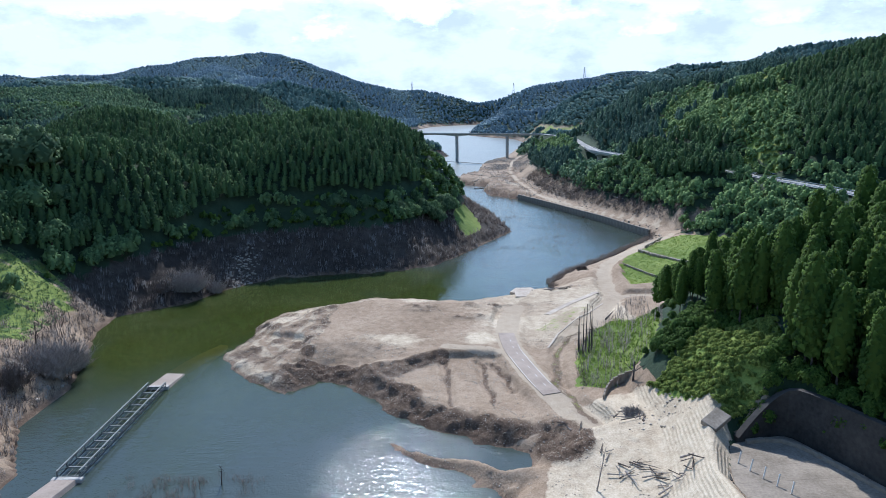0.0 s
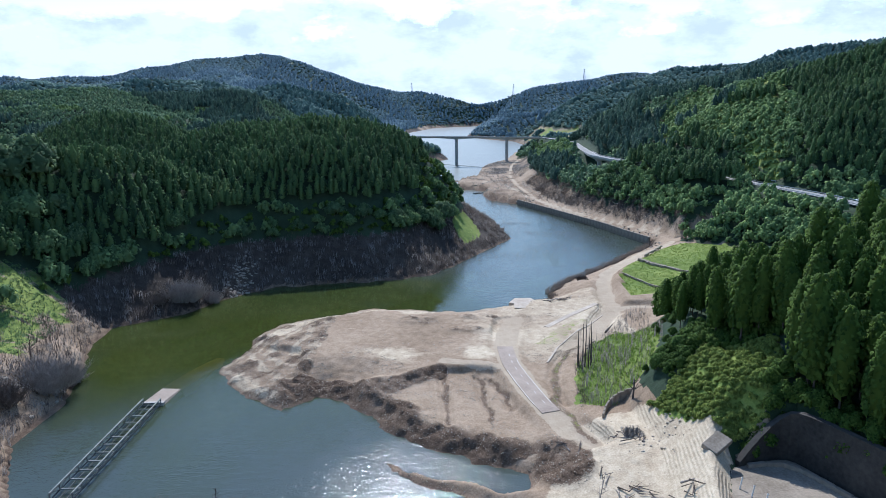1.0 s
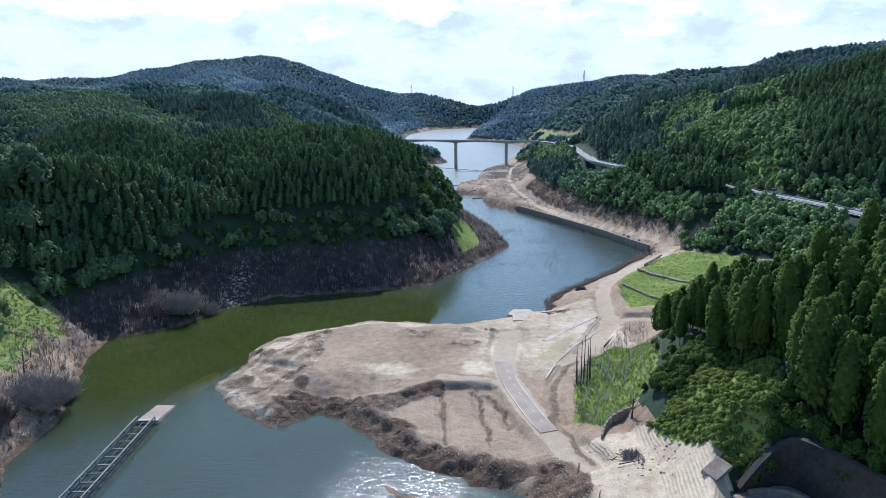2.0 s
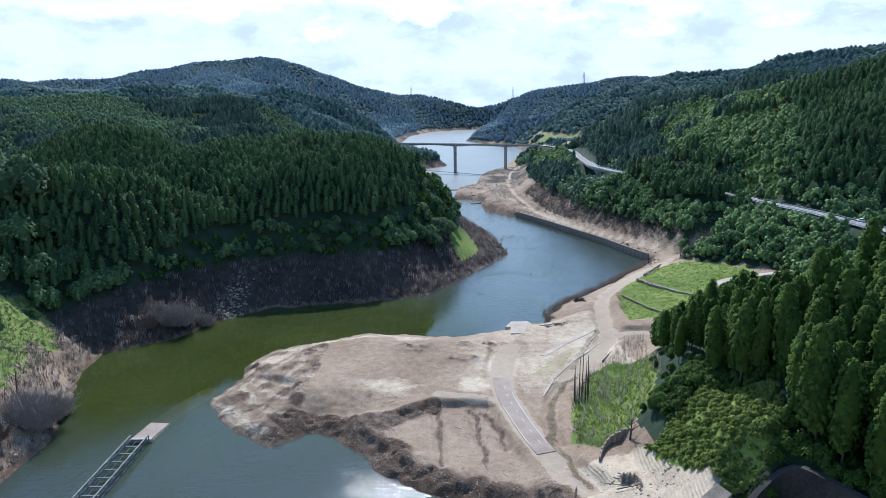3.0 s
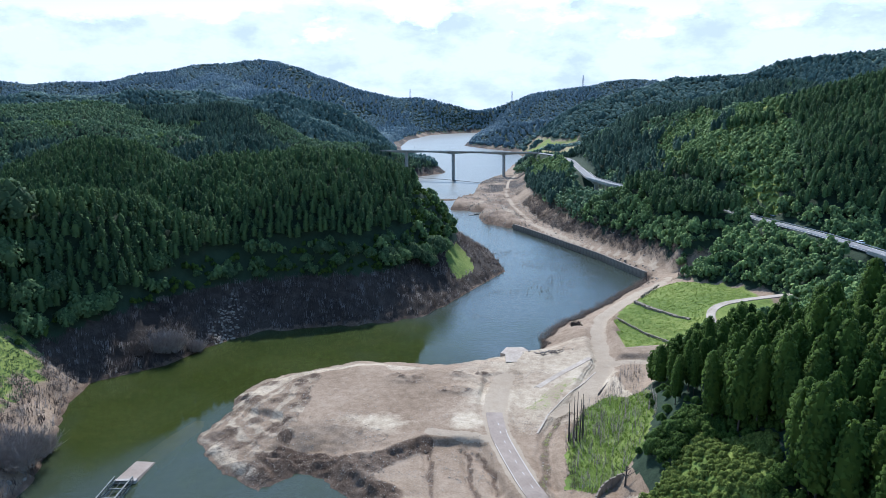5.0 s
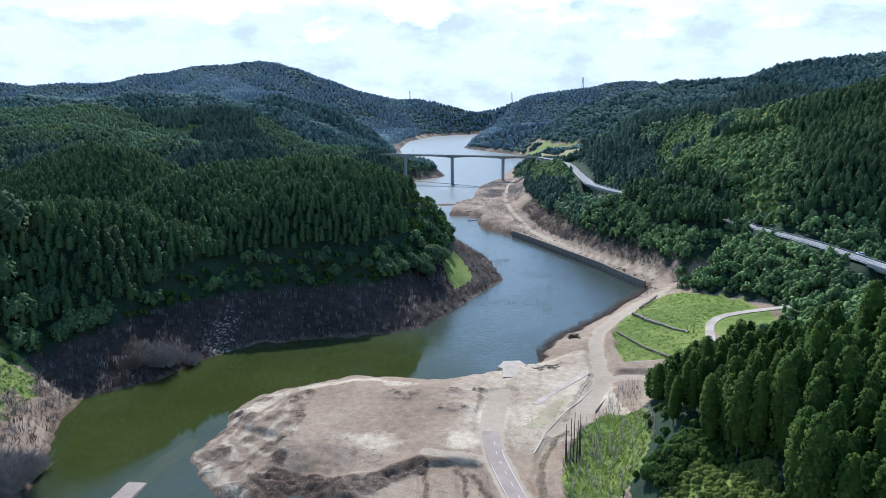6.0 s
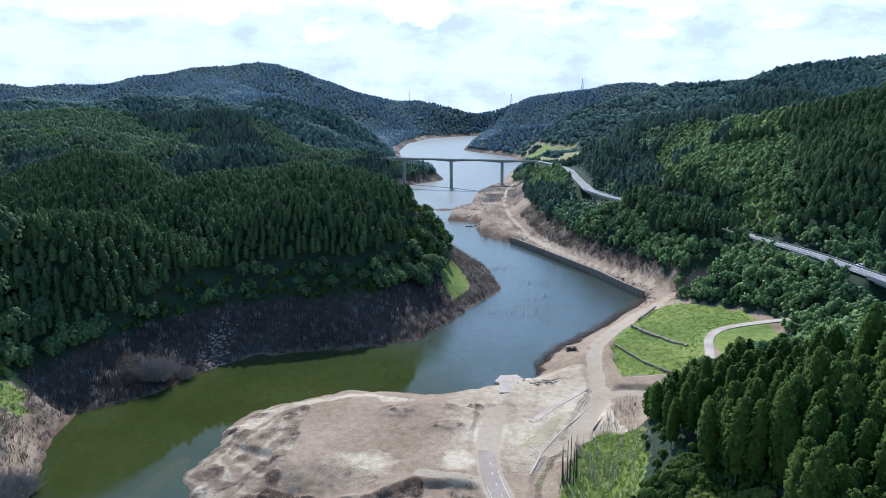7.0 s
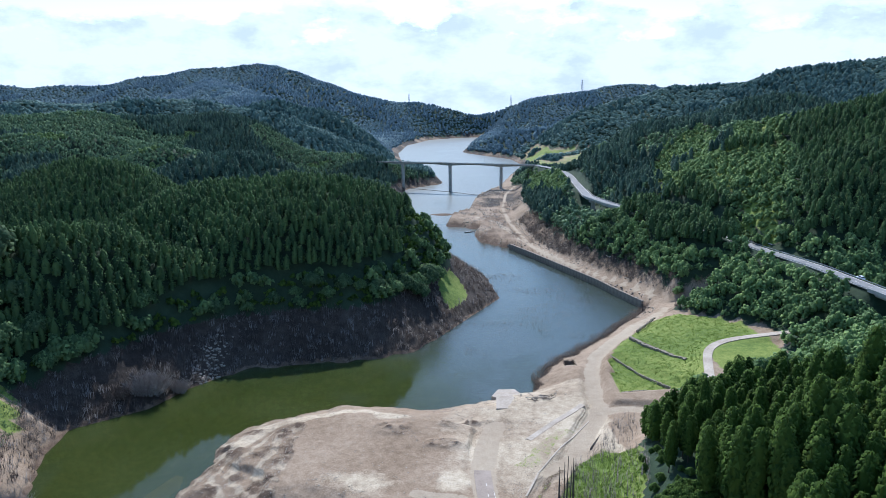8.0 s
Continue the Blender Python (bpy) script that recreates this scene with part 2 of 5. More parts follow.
def hashed(ix, iy, seed):
    h = (ix.astype(np.int64) * 374761393 + iy.astype(np.int64) * 668265263 + seed * 974711) & 0x7FFFFFFF
    h = ((h ^ (h >> 13)) * 1274126177) & 0x7FFFFFFF
    return ((h ^ (h >> 16)) & 0xFFFF) / 65535.0


def bumps(x, y, size, seed=0, octaves=4, rough=0.5):
    """Fractal value noise, about -1 to 1."""
    total, amp, norm = np.zeros_like(x, dtype=float), 1.0, 0.0
    for o in range(octaves):
        u, v = x / size + 17.3 * o, y / size - 9.1 * o
        iu, iv = np.floor(u), np.floor(v)
        fu, fv = u - iu, v - iv
        fu, fv = fu * fu * (3 - 2 * fu), fv * fv * (3 - 2 * fv)
        a, b = hashed(iu, iv, seed + o), hashed(iu + 1, iv, seed + o)
        c, d = hashed(iu, iv + 1, seed + o), hashed(iu + 1, iv + 1, seed + o)
        total += amp * ((a * (1 - fu) + b * fu) * (1 - fv) + (c * (1 - fu) + d * fu) * fv)
        norm, amp, size = norm + amp, amp * rough, size / 2.03
    return total / norm * 2 - 1


def smooth(a, b, x):
    k = np.clip((x - a) / (b - a), 0, 1)
    return k * k * (3 - 2 * k)


def to_line(x, y, line, closed=False):
    """Distance of points to a line of corners, and the line's third value there (if it has one)."""
    pts = [tuple(p) for p in line] + ([tuple(line[0])] if closed else [])
    best, val = np.full(x.shape, 1e9), np.zeros(x.shape)
    for p, q in zip(pts, pts[1:]):
        dx, dy = q[0] - p[0], q[1] - p[1]
        k = np.clip(((x - p[0]) * dx + (y - p[1]) * dy) / (dx * dx + dy * dy + 1e-9), 0, 1)
        d = np.hypot(x - p[0] - k * dx, y - p[1] - k * dy)
        hit = d < best
        best = np.where(hit, d, best)
        if len(p) > 2:
            val = np.where(hit, p[2] + k * (q[2] - p[2]), val)
    return best, val


def inside(x, y, line):
    res = np.zeros(x.shape, bool)
    for p, q in zip(line, line[1:] + line[:1]):
        cut = (p[1] > y) != (q[1] > y)
        res ^= cut & (x < (q[0] - p[0]) * (y - p[1]) / (q[1] - p[1] + 1e-12) + p[0])
    return res


# ---- the plan: shores, ridges, roads ----
LEFT_SHORE = [(-95, 126), (-103, 136), (-104, 143), (-111, 154), (-118, 166), (-119, 178), (-119, 191), (-127, 215), (-138, 241), (-142, 264), (-131, 273), (-119, 283),
              (-110, 304), (-102, 315), (-89, 327), (-62, 333), (-34, 340), (-17, 348), (-5, 368), (11, 402), (33, 448), (26, 505), (6, 542), (-15, 634), (-33, 726),
              (-60, 800), (-78, 950), (-74, 1063), (-54, 1093), (-20, 1140), (-39, 1289), (-107, 1417), (-165, 1935), (-174, 2361), (-116, 2787), (-28, 2931)]
FAR_SHORE = [(93, 3021), (102, 2901), (36, 2324), (13, 1960), (60, 1833), (130, 1679), (140, 1500), (101, 1277), (77, 1133), (63, 1054), (27, 926), (18, 824), (-1, 782),
             (-7, 725), (28, 707), (21, 675), (26, 638), (52, 606), (69, 565), (86, 521), (102, 480), (111, 451), (119, 425), (108, 407), (96, 391), (81, 368), (66, 351),
             (51, 331), (45, 320), (38, 300), (27, 298), (22, 294), (8, 285)]
ISLAND_SHORE = [(-9, 283), (-24, 285), (-41, 286), (-52, 279), (-67, 270), (-77, 257), (-78, 237), (-82, 222), (-73, 207), (-62, 195), (-52, 188), (-48, 194), (-42, 199),
                (-38, 197), (-32, 189), (-25, 182), (-15, 172), (-6, 164), (4, 158), (11, 156), (17, 154), (17, 150), (15, 145), (11, 144), (4, 148), (-5, 152), (-14, 155),
                (-19, 156), (-13, 152), (-4, 146), (4, 138), (9, 132), (2, 122), (-40, 118), (-80, 120)]
WATER = LEFT_SHORE + FAR_SHORE + ISLAND_SHORE
# ridge lines: x, y, height of the ground, and how steep their sides fall
LEFT_RIDGES = [([(-20, 425, 47), (-32, 430, 57), (-50, 436, 65), (-65, 440, 69), (-79, 440, 70), (-99, 440, 70), (-120, 440, 67), (-145, 430, 65), (-160, 420, 61), (-185, 400, 46)], 0.36),
               ([(-137, 340, 47), (-149, 338, 54), (-164, 330, 59), (-175, 312, 60), (-215, 305, 57), (-290, 300, 50)], 0.6),
               ([(-184, 480, 55), (-232, 520, 69), (-270, 540, 74), (-294, 555, 73), (-330, 570, 65), (-390, 600, 54), (-470, 600, 50)], 0.7),
               ([(-110, 1085, 40), (-162, 1090, 46), (-230, 1105, 48)], 0.5)]
MID_RIDGES = [([(-145, 700, 53), (-161, 700, 63), (-184, 700, 72), (-204, 700, 74), (-251, 700, 64), (-290, 705, 50)], 0.62), ([(-310, 850, 64), (-342, 850, 73), (-363, 850, 73), (-400, 850, 62)], 0.55),
              ([(-400, 890, 76), (-445, 904, 85), (-506, 880, 87), (-640, 860, 84), (-900, 840, 84)], 0.5),
              ([(-239, 1120, 54), (-270, 1120, 71), (-301, 1120, 87), (-347, 1120, 101), (-381, 1120, 106), (-454, 1110, 100), (-560, 1060, 110), (-620, 1010, 110), (-800, 980, 108), (-1100, 960, 108)], 0.36),
              ([(-400, 1400, 122), (-467, 1411, 138), (-592, 1309, 138), (-700, 1300, 136), (-1100, 1280, 132), (-1600, 1280, 132)], 0.42),
              ([(-130, 1500, 50), (-184, 1550, 78), (-242, 1600, 99), (-328, 1650, 119), (-420, 1700, 137), (-532, 1800, 157), (-780, 2240, 200), (-880, 2500, 232)], 0.4)]
RIGHT_RIDGES = [([(68, 148, 30), (80, 155, 35), (110, 182, 41), (150, 200, 42), (220, 200, 50)], 0.85),
                ([(133, 800, 46), (146, 800, 59), (197, 795, 84), (234, 790, 105), (258, 760, 106), (264, 680, 99), (272, 600, 102), (266, 560, 103), (279, 540, 110), (304, 520, 114), (420, 480, 132), (600, 440, 150)], 0.55), ([(234, 790, 104), (300, 820, 112), (420, 860, 122)], 0.5),
                ([(215, 490, 68), (250, 462, 80), (300, 455, 98), (420, 435, 126)], 0.6), ([(199, 520, 54), (250, 600, 84)], 0.5),
                ([(203, 1650, 85), (265, 1650, 101), (365, 1640, 132), (461, 1620, 155), (562, 1600, 164), (647, 1600, 174), (710, 1600, 191), (829, 1600, 201), (941, 1600, 214), (1500, 1500, 240)], 0.42),
                ([(75, 1930, 30), (105, 1900, 56), (150, 1800, 64), (200, 1740, 62), (260, 1650, 48)], 0.5)]
FAR_RIDGES = [([(110, 3100, 112), (-29, 3100, 122), (-228, 3100, 154), (-402, 3100, 187), (-526, 3100, 213), (-624, 3100, 258), (-733, 3100, 307), (-795, 3100, 322), (-895, 3100, 321), (-1021, 3100, 306),
                (-1159, 3100, 305), (-1275, 3100, 275), (-1440, 3100, 267), (-1558, 3100, 232), (-1760, 3100, 239), (-1889, 3100, 233), (-2041, 3100, 247), (-2700, 3000, 235)], 0.36),
              ([(103, 3100, 121), (145, 3100, 130), (232, 3100, 142), (318, 3100, 163), (405, 3100, 171), (491, 3100, 182), (564, 3100, 189), (649, 3100, 212), (734, 3100, 218), (832, 3100, 212), (900, 3100, 196), (1500, 3000, 190)], 0.36)]
# foot of the hillside on the side of the bleached flats: x, y, height
FOOT = [(36, 60, 8), (40, 120, 8), (46, 150, 10), (44, 180, 7), (50, 215, 6.5), (60, 235, 6.5), (80, 262, 7), (100, 272, 9), (150, 300, 12), (160, 350, 12), (130, 392, 8), (126, 425, 5.5),
        (116, 470, 5), (98, 515, 5), (80, 565, 5), (72, 610, 6), (66, 700, 6), (66, 815, 6), (80, 930, 8), (84, 1000, 7), (82, 1060, 5), (92, 1133, 4), (112, 1277, 4), (150, 1500, 4), (142, 1680, 4)]
MAIN_ROAD = [(114, 984, 41), (128, 940, 41), (140, 869, 40), (131, 740, 39), (125, 651, 39), (135, 600, 38.5), (154, 553, 38), (172, 480, 37.5), (183, 416, 37), (193, 375, 36.5), (198, 322, 36), (204, 260, 36), (215, 160, 36)]
SILT_ROAD = [(21, 259, 4.4), (18, 246, 5.0), (15, 226, 5.5), (16, 209, 5.7), (19, 194, 5.9), (22, 181, 6), (26, 170, 5.5), (31, 158, 5)]
DIRT_ROAD = [(118, 395, 5), (112, 387, 5), (101, 375, 5), (83, 349, 5), (71, 329, 5), (65, 308, 5), (62, 284, 5), (62, 271, 5), (52, 250, 5.2), (46, 234, 5.4), (38, 224, 5.6)]
CHANNEL = [(40, 226), (34, 219), (30.5, 209), (28.6, 199), (27.6, 188), (27.4, 178), (29, 168), (33, 159)]
BANK_ROAD = [(118, 395, 5), (127, 410, 5.2), (128, 428, 5.2), (122, 445, 5), (109, 477, 4.8), (92, 514, 4.6), (75, 557, 4.6), (66, 613, 4.6), (58, 713, 5), (57, 814, 5.5), (68, 929, 7), (86, 1013, 9)]
LOOP_ROAD = [(108, 286, 11), (112, 300, 11.5), (118, 319, 12), (127, 330, 12), (138, 334, 12.5), (154, 335, 14), (175, 331, 18)]
SPUR_ROAD = [(60, 270, 5.1), (72, 272, 5.4), (86, 268, 6)]
ROADS = [SILT_ROAD, DIRT_ROAD, BANK_ROAD, LOOP_ROAD, SPUR_ROAD]
FIELD = [(72, 284), (96, 284), (109, 292), (118, 319), (127, 332), (150, 338), (149, 360), (140, 375), (125, 383), (109, 377), (86, 345), (74, 318)]
# parts of the dry bed
PLATEAU = [(-68, 236), (-56, 255), (-38, 268), (-13, 266), (14, 256), (13, 206), (-8, 207), (-14, 202), (-22, 196), (-38, 203), (-48, 203), (-55, 220)]
LOWER = [(-36, 195), (-29, 199), (-10, 206), (13, 205), (22, 181), (13, 172), (-3, 172), (-19, 184)]
TRENCHES = [[(-6, 203), (-5, 195), (-3, 172)], [(5, 203), (7, 185), (9, 173)], [(8, 201), (13, 190), (14, 180)]]
# heaps of dirt and gravel: x, y, radii, height
PILES = [(24, 150, 7, 9, 1.4), (-16, 254, 7, 4.5, 1.0), (4, 258, 4, 3, 0.9), (4, 242.5, 7, 3.2, 1.2), (14, 263, 5, 3, 0.6)]
APRON = [(55, 132), (58, 136), (70, 140), (74, 130), (80, 116), (86, 95), (52, 95), (50, 119)]
SHRUBS = [(48, 166), (52, 147), (56, 139), (64, 138), (71, 146), (75, 160), (62, 172)]
GREEN = [(33, 180), (36, 203), (45, 228), (56, 238), (66, 232), (60, 200), (50, 184), (40, 174)]
HEADLAND = [(-180, 258), (-172, 268), (-158, 264), (-150, 250), (-145, 225), (-142, 206), (-152, 198), (-178, 232)]
DRY_FIELD = [(25, 229), (42, 252), (48, 253), (32, 227)]
WHITE_SLOPE = [(27, 168), (36, 167), (45, 172), (50, 166), (54, 145), (56, 136), (51, 122), (48, 90), (14, 90), (16, 125), (20, 139), (24, 150)]


VALE = [(170, 548), (178, 640), (205, 705), (250, 710), (236, 625), (300, 735), (325, 700), (240, 520), (216, 467), (200, 425), (184, 424), (186, 475), (188, 500)]
KNOLL = [(84, 830), (98, 975), (140, 1000), (134, 870), (124, 740), (106, 705)]
ISLET = (-12, 802)
CLUMP = [(138, 545), (168, 545), (184, 505), (180, 436), (158, 432), (138, 475)]
CEDARS = [(205, 410), (216, 450), (245, 520), (325, 690), (420, 720), (420, 380), (240, 380)]


def in_vale(x, y):
    return inside(x + 9 * bumps(x, y, 22, 35, 3), y + 9 * bumps(x, y, 22, 36, 3), VALE)


def ridge_height(x, y, ridges, base):
    h = np.full(x.shape, float(base))
    for line, slope in ridges:
        d, top = to_line(x, y, line)
        r = top - slope * (np.sqrt(d * d + 14.0 ** 2) - 14.0)
        k = np.clip((r - h) / 12 + 0.5, 0, 1)
        h = h * (1 - k) + r * k + 3 * k * (1 - k)
    return h


def within(x, y, line, soft):
    """1 inside an outline, 0 outside, with a soft edge."""
    d, _ = to_line(x, y, line, True)
    return smooth(-soft, soft, np.where(inside(x, y, line), d, -d))


def terrain(x, y):
    """Height of the ground, and where it lies."""
    rag = 3.2 * smooth(420, 320, y) * smooth(-110, -90, x)
    wx, wy = x + rag * bumps(x, y, 8, 55, 3, 0.6), y + rag * bumps(x, y, 8, 56, 3, 0.6)
    d, _ = to_line(wx, wy, WATER, True)
    wet = inside(wx, wy, WATER)
    sd = np.where(wet, -d, d)
    dl, _ = to_line(x, y, LEFT_SHORE)
    dr, _ = to_line(x, y, FAR_SHORE + ISLAND_SHORE[:-2])
    left = (dl < dr) & (y > 115)
    sd_rough = sd + 2.2 * bumps(x, y, 14, 5, 3) * smooth(0, 4, np.abs(sd))
    far = smooth(1300, 1750, y)
    # side under the wooded hill
    hl = ridge_height(x, y, LEFT_RIDGES + MID_RIDGES, 13) + 5 * bumps(x, y, 90, 3, 3) * smooth(20, 80, sd)
    hl = hl + smooth(560, 800, y) * np.clip(hl - 25, 0, 60) * (0.08 - 0.34 * np.abs(bumps(x, y, 180, 9, 3)))
    bank = np.where(sd_rough < 28, 0.76 * sd_rough, 21.3 + (0.98 + 0.32 * smooth(285, 310, y)) * (sd_rough - 28))
    tip = np.exp(-(((x - 18) / 22) ** 2 + ((y - 440) / 50) ** 2))
    bank = bank * (1 - 0.45 * tip)
    zl = np.minimum(hl, bank) - 0.25 * np.maximum(0, 6 - np.abs(hl - bank))
    # side of the flats and the roads
    dfoot, zfoot = to_line(x, y, FOOT)
    east = inside(x, y, [(p[0], p[1]) for p in FOOT] + [(5000, 1680), (5000, 60)])
    hr = ridge_height(x, y, RIGHT_RIDGES, 26) + 5 * bumps(x, y, 90, 8, 3)
    hr = hr + smooth(380, 500, y) * np.clip(hr - 35, 0, 60) * (0.07 - 0.3 * np.abs(bumps(x, y, 130, 10, 3)))
    steep = 0.62 + 0.35 * smooth(250, 170, y) + 0.3 * smooth(340, 400, y) * smooth(580, 540, y)
    up = zfoot + steep * dfoot + 1.2 * bumps(x, y, 12, 4, 3) * smooth(2, 15, dfoot)
    flat = zfoot + 0 * x
    isle = smooth(45, 15, x) * smooth(310, 290, y)
    flat = flat * (1 - isle) + 4.2 * isle
    wx, wy = x + 5 * bumps(x, y, 16, 51, 3), y + 3 * bumps(x, y, 12, 52, 3)
    flat = flat + isle * (2.0 * within(wx, wy, PLATEAU, 1.3) - 0.2 * within(wx, wy, LOWER, 1.5)) - isle * 1.6 * smooth(-52, -66, x)
    for line in TRENCHES:
        flat = flat - 0.9 * smooth(2.2, 0.4, to_line(x, y, line)[0])
    for cx, cy, rx, ry, high in PILES:
        r2 = ((x - cx) / rx) ** 2 + ((y - cy) / ry) ** 2
        flat = flat + high * np.exp(-r2) * (1 + 0.5 * bumps(x, y, 2.6, 58, 3))
    flat = flat - 1.3 * smooth(3.6, 1.0, to_line(x, y, CHANNEL)[0] + 0.6 * bumps(x, y, 7, 59, 2))
    flat = np.where(east, np.minimum(up, np.maximum(hr, zfoot)), flat)
    field = inside(x, y, FIELD)
    flat = np.where(field, 6.0 + 1.6 * smooth(0, 1.5, x - 0.62 * (345 - y) - 68) + 2.6 * smooth(88, 135, x), flat)
    d_ap = np.where(inside(x, y, APRON), 0, to_line(x, y, APRON, True)[0])
    flat = np.where(east & (y < 185), np.minimum(flat, 13 + 10 * smooth(57, 68, x) + 0.95 * d_ap), flat)
    ap = within(x, y, APRON, 0.5)
    flat = flat * (1 - ap) + (12.2 - 0.05 * (x - 60)) * ap
    rise = np.where(y < 200, 0.62, 0.36)
    rise = np.where(y > 420, 2.2, rise)
    bankr = sd_rough * rise
    zr = np.where(sd < 40, np.minimum(flat, bankr), flat)
    zr = zr - 0.2 * np.maximum(0, 1.2 - np.abs(flat - bankr))
    z = np.where(left, zl, zr)
    # the distance, where both sides meet round the head of the lake
    hf = ridge_height(x, y, MID_RIDGES + RIGHT_RIDGES[1:] + FAR_RIDGES, 18)
    hf = hf + 8 - np.clip(hf - 30, 0, 70) * 0.5 * np.abs(bumps(x, y, 330, 6, 4))
    zf = np.minimum(hf, 0.45 * np.maximum(sd, 0) + np.maximum(0, sd - 25) * 0.35)
    z = z * (1 - far) + zf * far
    z = np.where(wet, np.maximum(-6, -0.25 * d - 0.05), np.maximum(z, 0.06 + 0.02 * np.minimum(d, 8)))
    z = np.maximum(z, np.where(y > 560, 1.5 - 0.16 * np.hypot((x - ISLET[0]) / 1.9, (y - ISLET[1])), -9))
    # roads are cut into the slopes
    for line, half, soft in ((MAIN_ROAD, 5.5, 12), (SILT_ROAD, 4.2, 3), (DIRT_ROAD, 3.2, 3), (BANK_ROAD, 2.8, 3), (LOOP_ROAD, 2.6, 4), (SPUR_ROAD, 2.8, 3)):
        dd, zz = to_line(x, y, line)
        k = smooth(half + soft, half, dd) * (sd > 0)
        if line is MAIN_ROAD:
            span = (smooth(700, 680, y) * smooth(545, 565, y) + smooth(332, 320, y))
            k = k * (1 - np.clip(span, 0, 1))
            gully = smooth(24, 9, dd) * np.clip(span, 0, 1) * (sd > 0)
            z = z * (1 - gully) + np.minimum(z, zz - 11) * gully
        z = z * (1 - k) + (zz - 0.12) * k
    return z, sd, left, east, field, dfoot, hr


def graded(lo, hi, a, b, fine, ratio, widest):
    """Places from lo to hi, close together between a and b and growing apart outside."""
    mid = list(np.arange(a, b + fine / 2, fine))
    up, step = [], fine
    while (up[-1] if up else mid[-1]) < hi:
        step = min(step * ratio, widest)
        up.append((up[-1] if up else mid[-1]) + step)
    down, step = [], fine
    while (down[-1] if down else mid[0]) > lo:
        step = min(step * ratio, widest)
        down.append((down[-1] if down else mid[0]) - step)
    return np.array(down[::-1] + mid + up)


xs = graded(-4600, 4600, -88, 48, 0.65, 1.06, 120)
ys = graded(-1500, 4900, 140, 274, 0.65, 1.026, 100)
GX, GY = np.meshgrid(xs, ys)
gx, gy = GX.ravel(), GY.ravel()
gz, g_sd, g_left, g_east, g_field, g_foot, g_hill = terrain(gx, gy)


def ground_zones(x, y, z, sd, left, east, field, dfoot):
    """How far each place is grass, forest floor, dark mud, pale silt and brown bank."""
    swing = smooth(420, 330, y) * 2.4
    x, y = x + swing * bumps(x, y, 9, 47, 3), y + swing * bumps(x, y, 9, 48, 3)
    grass = np.where(field, 1.0, 0.0)
    lawn = inside(x, y, HEADLAND) & (bumps(x, y, 9, 54, 3) > -0.3)
    tipgrass = left & (np.hypot((x - 4) / 9, (y - 428) / 22) < 1) & (z > 5)
    loopgrass = inside(x, y, [(118, 322), (128, 333), (150, 337), (152, 318), (135, 300), (116, 300)])
    grass = np.where(lawn, 0.72, grass)
    grass = np.where(inside(x, y, GREEN) | tipgrass | loopgrass | inside(x, y, SHRUBS), 1.0, grass)
    grass = np.where(inside(x, y, DRY_FIELD), 0.42, grass)
    grass = np.where(~left & (y > 1080) & (y < 1660) & (x > 130) & (x < 330) & (z < 38) & (z > 5), 0.62 + 0.5 * bumps(x, y, 60, 57, 2), grass)
    shelf = np.where(left, 19.5 - 5 * smooth(300, 270, y) - 9 * smooth(540, 620, y), 19.0 - 4 * smooth(395, 420, y) - 8 * smooth(950, 1050, y))
    apron = inside(x, y, APRON)
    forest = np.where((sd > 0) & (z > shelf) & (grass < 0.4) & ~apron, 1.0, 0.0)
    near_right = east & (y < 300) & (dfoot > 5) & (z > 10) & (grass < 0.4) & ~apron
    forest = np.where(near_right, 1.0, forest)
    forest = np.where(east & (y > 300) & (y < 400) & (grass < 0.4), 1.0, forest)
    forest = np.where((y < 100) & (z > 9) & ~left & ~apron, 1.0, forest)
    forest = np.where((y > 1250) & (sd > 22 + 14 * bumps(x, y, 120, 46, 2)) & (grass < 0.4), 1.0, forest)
    forest = np.where(inside(x, y, WHITE_SLOPE), 0.0, forest)
    # bed under water takes the dark mud colour in place of light lost with depth
    mud = np.where((sd < 0), 1.0, smooth(4, 1, sd) * 0.5)
    isle = (~left) & (x < 24) & (y < 260) & (sd > 0)
    # darker bands along the scarps, and darker lines in the trenches
    dsc = np.abs(to_line(x, y, [(-50, 203), (-38, 202), (-22, 195), (-14, 201), (-8, 206)])[0] - 0.5)
    mud = np.where(isle, np.maximum(mud, 0.85 * smooth(4.2, 1.5, dsc)), mud)
    mud = np.where(isle & (y < 200) & (y > 157), np.maximum(mud, 0.9 * smooth(11, 5, sd + 2.5 * bumps(x, y, 9, 41, 3)) * smooth(-62, -50, x)), mud)
    for line in TRENCHES:
        mud = np.maximum(mud, 0.62 * smooth(1.6, 0.3, to_line(x, y, line)[0]))
    mud = np.maximum(mud, 0.85 * smooth(1.2, 0.75, np.hypot((x - 24) / 7, (y - 150) / 11)))
    mud = np.where(isle & (x < -48), np.maximum(mud, 0.42 + 0.5 * bumps(x, y, 5, 43, 4)), mud)
    pale = np.where(inside(x, y, WHITE_SLOPE) & (sd > 2), 1.0, 0.0)
    pale = np.where(~left, np.maximum(pale, smooth(1.5, 0.1, np.hypot((x + 23) / 10, (y - 218) / 7) + 0.4 * bumps(x, y, 6, 64, 3))), pale)
    flank = (~left) & (x < -48) & (y < 268) & (sd > 0.5)
    pale = np.where(flank, np.maximum(pale, 0.75 * smooth(-0.2, 0.5, np.sin(sd * 0.9 + 3.5 * bumps(x, y, 11, 60, 3)) + 0.6 * bumps(x, y, 4, 61, 2))), pale)
    rim = to_line(x, y, [(-73, 242), (-66, 259), (-54, 267), (-38, 270), (-27, 271), (-14, 264)])[0]
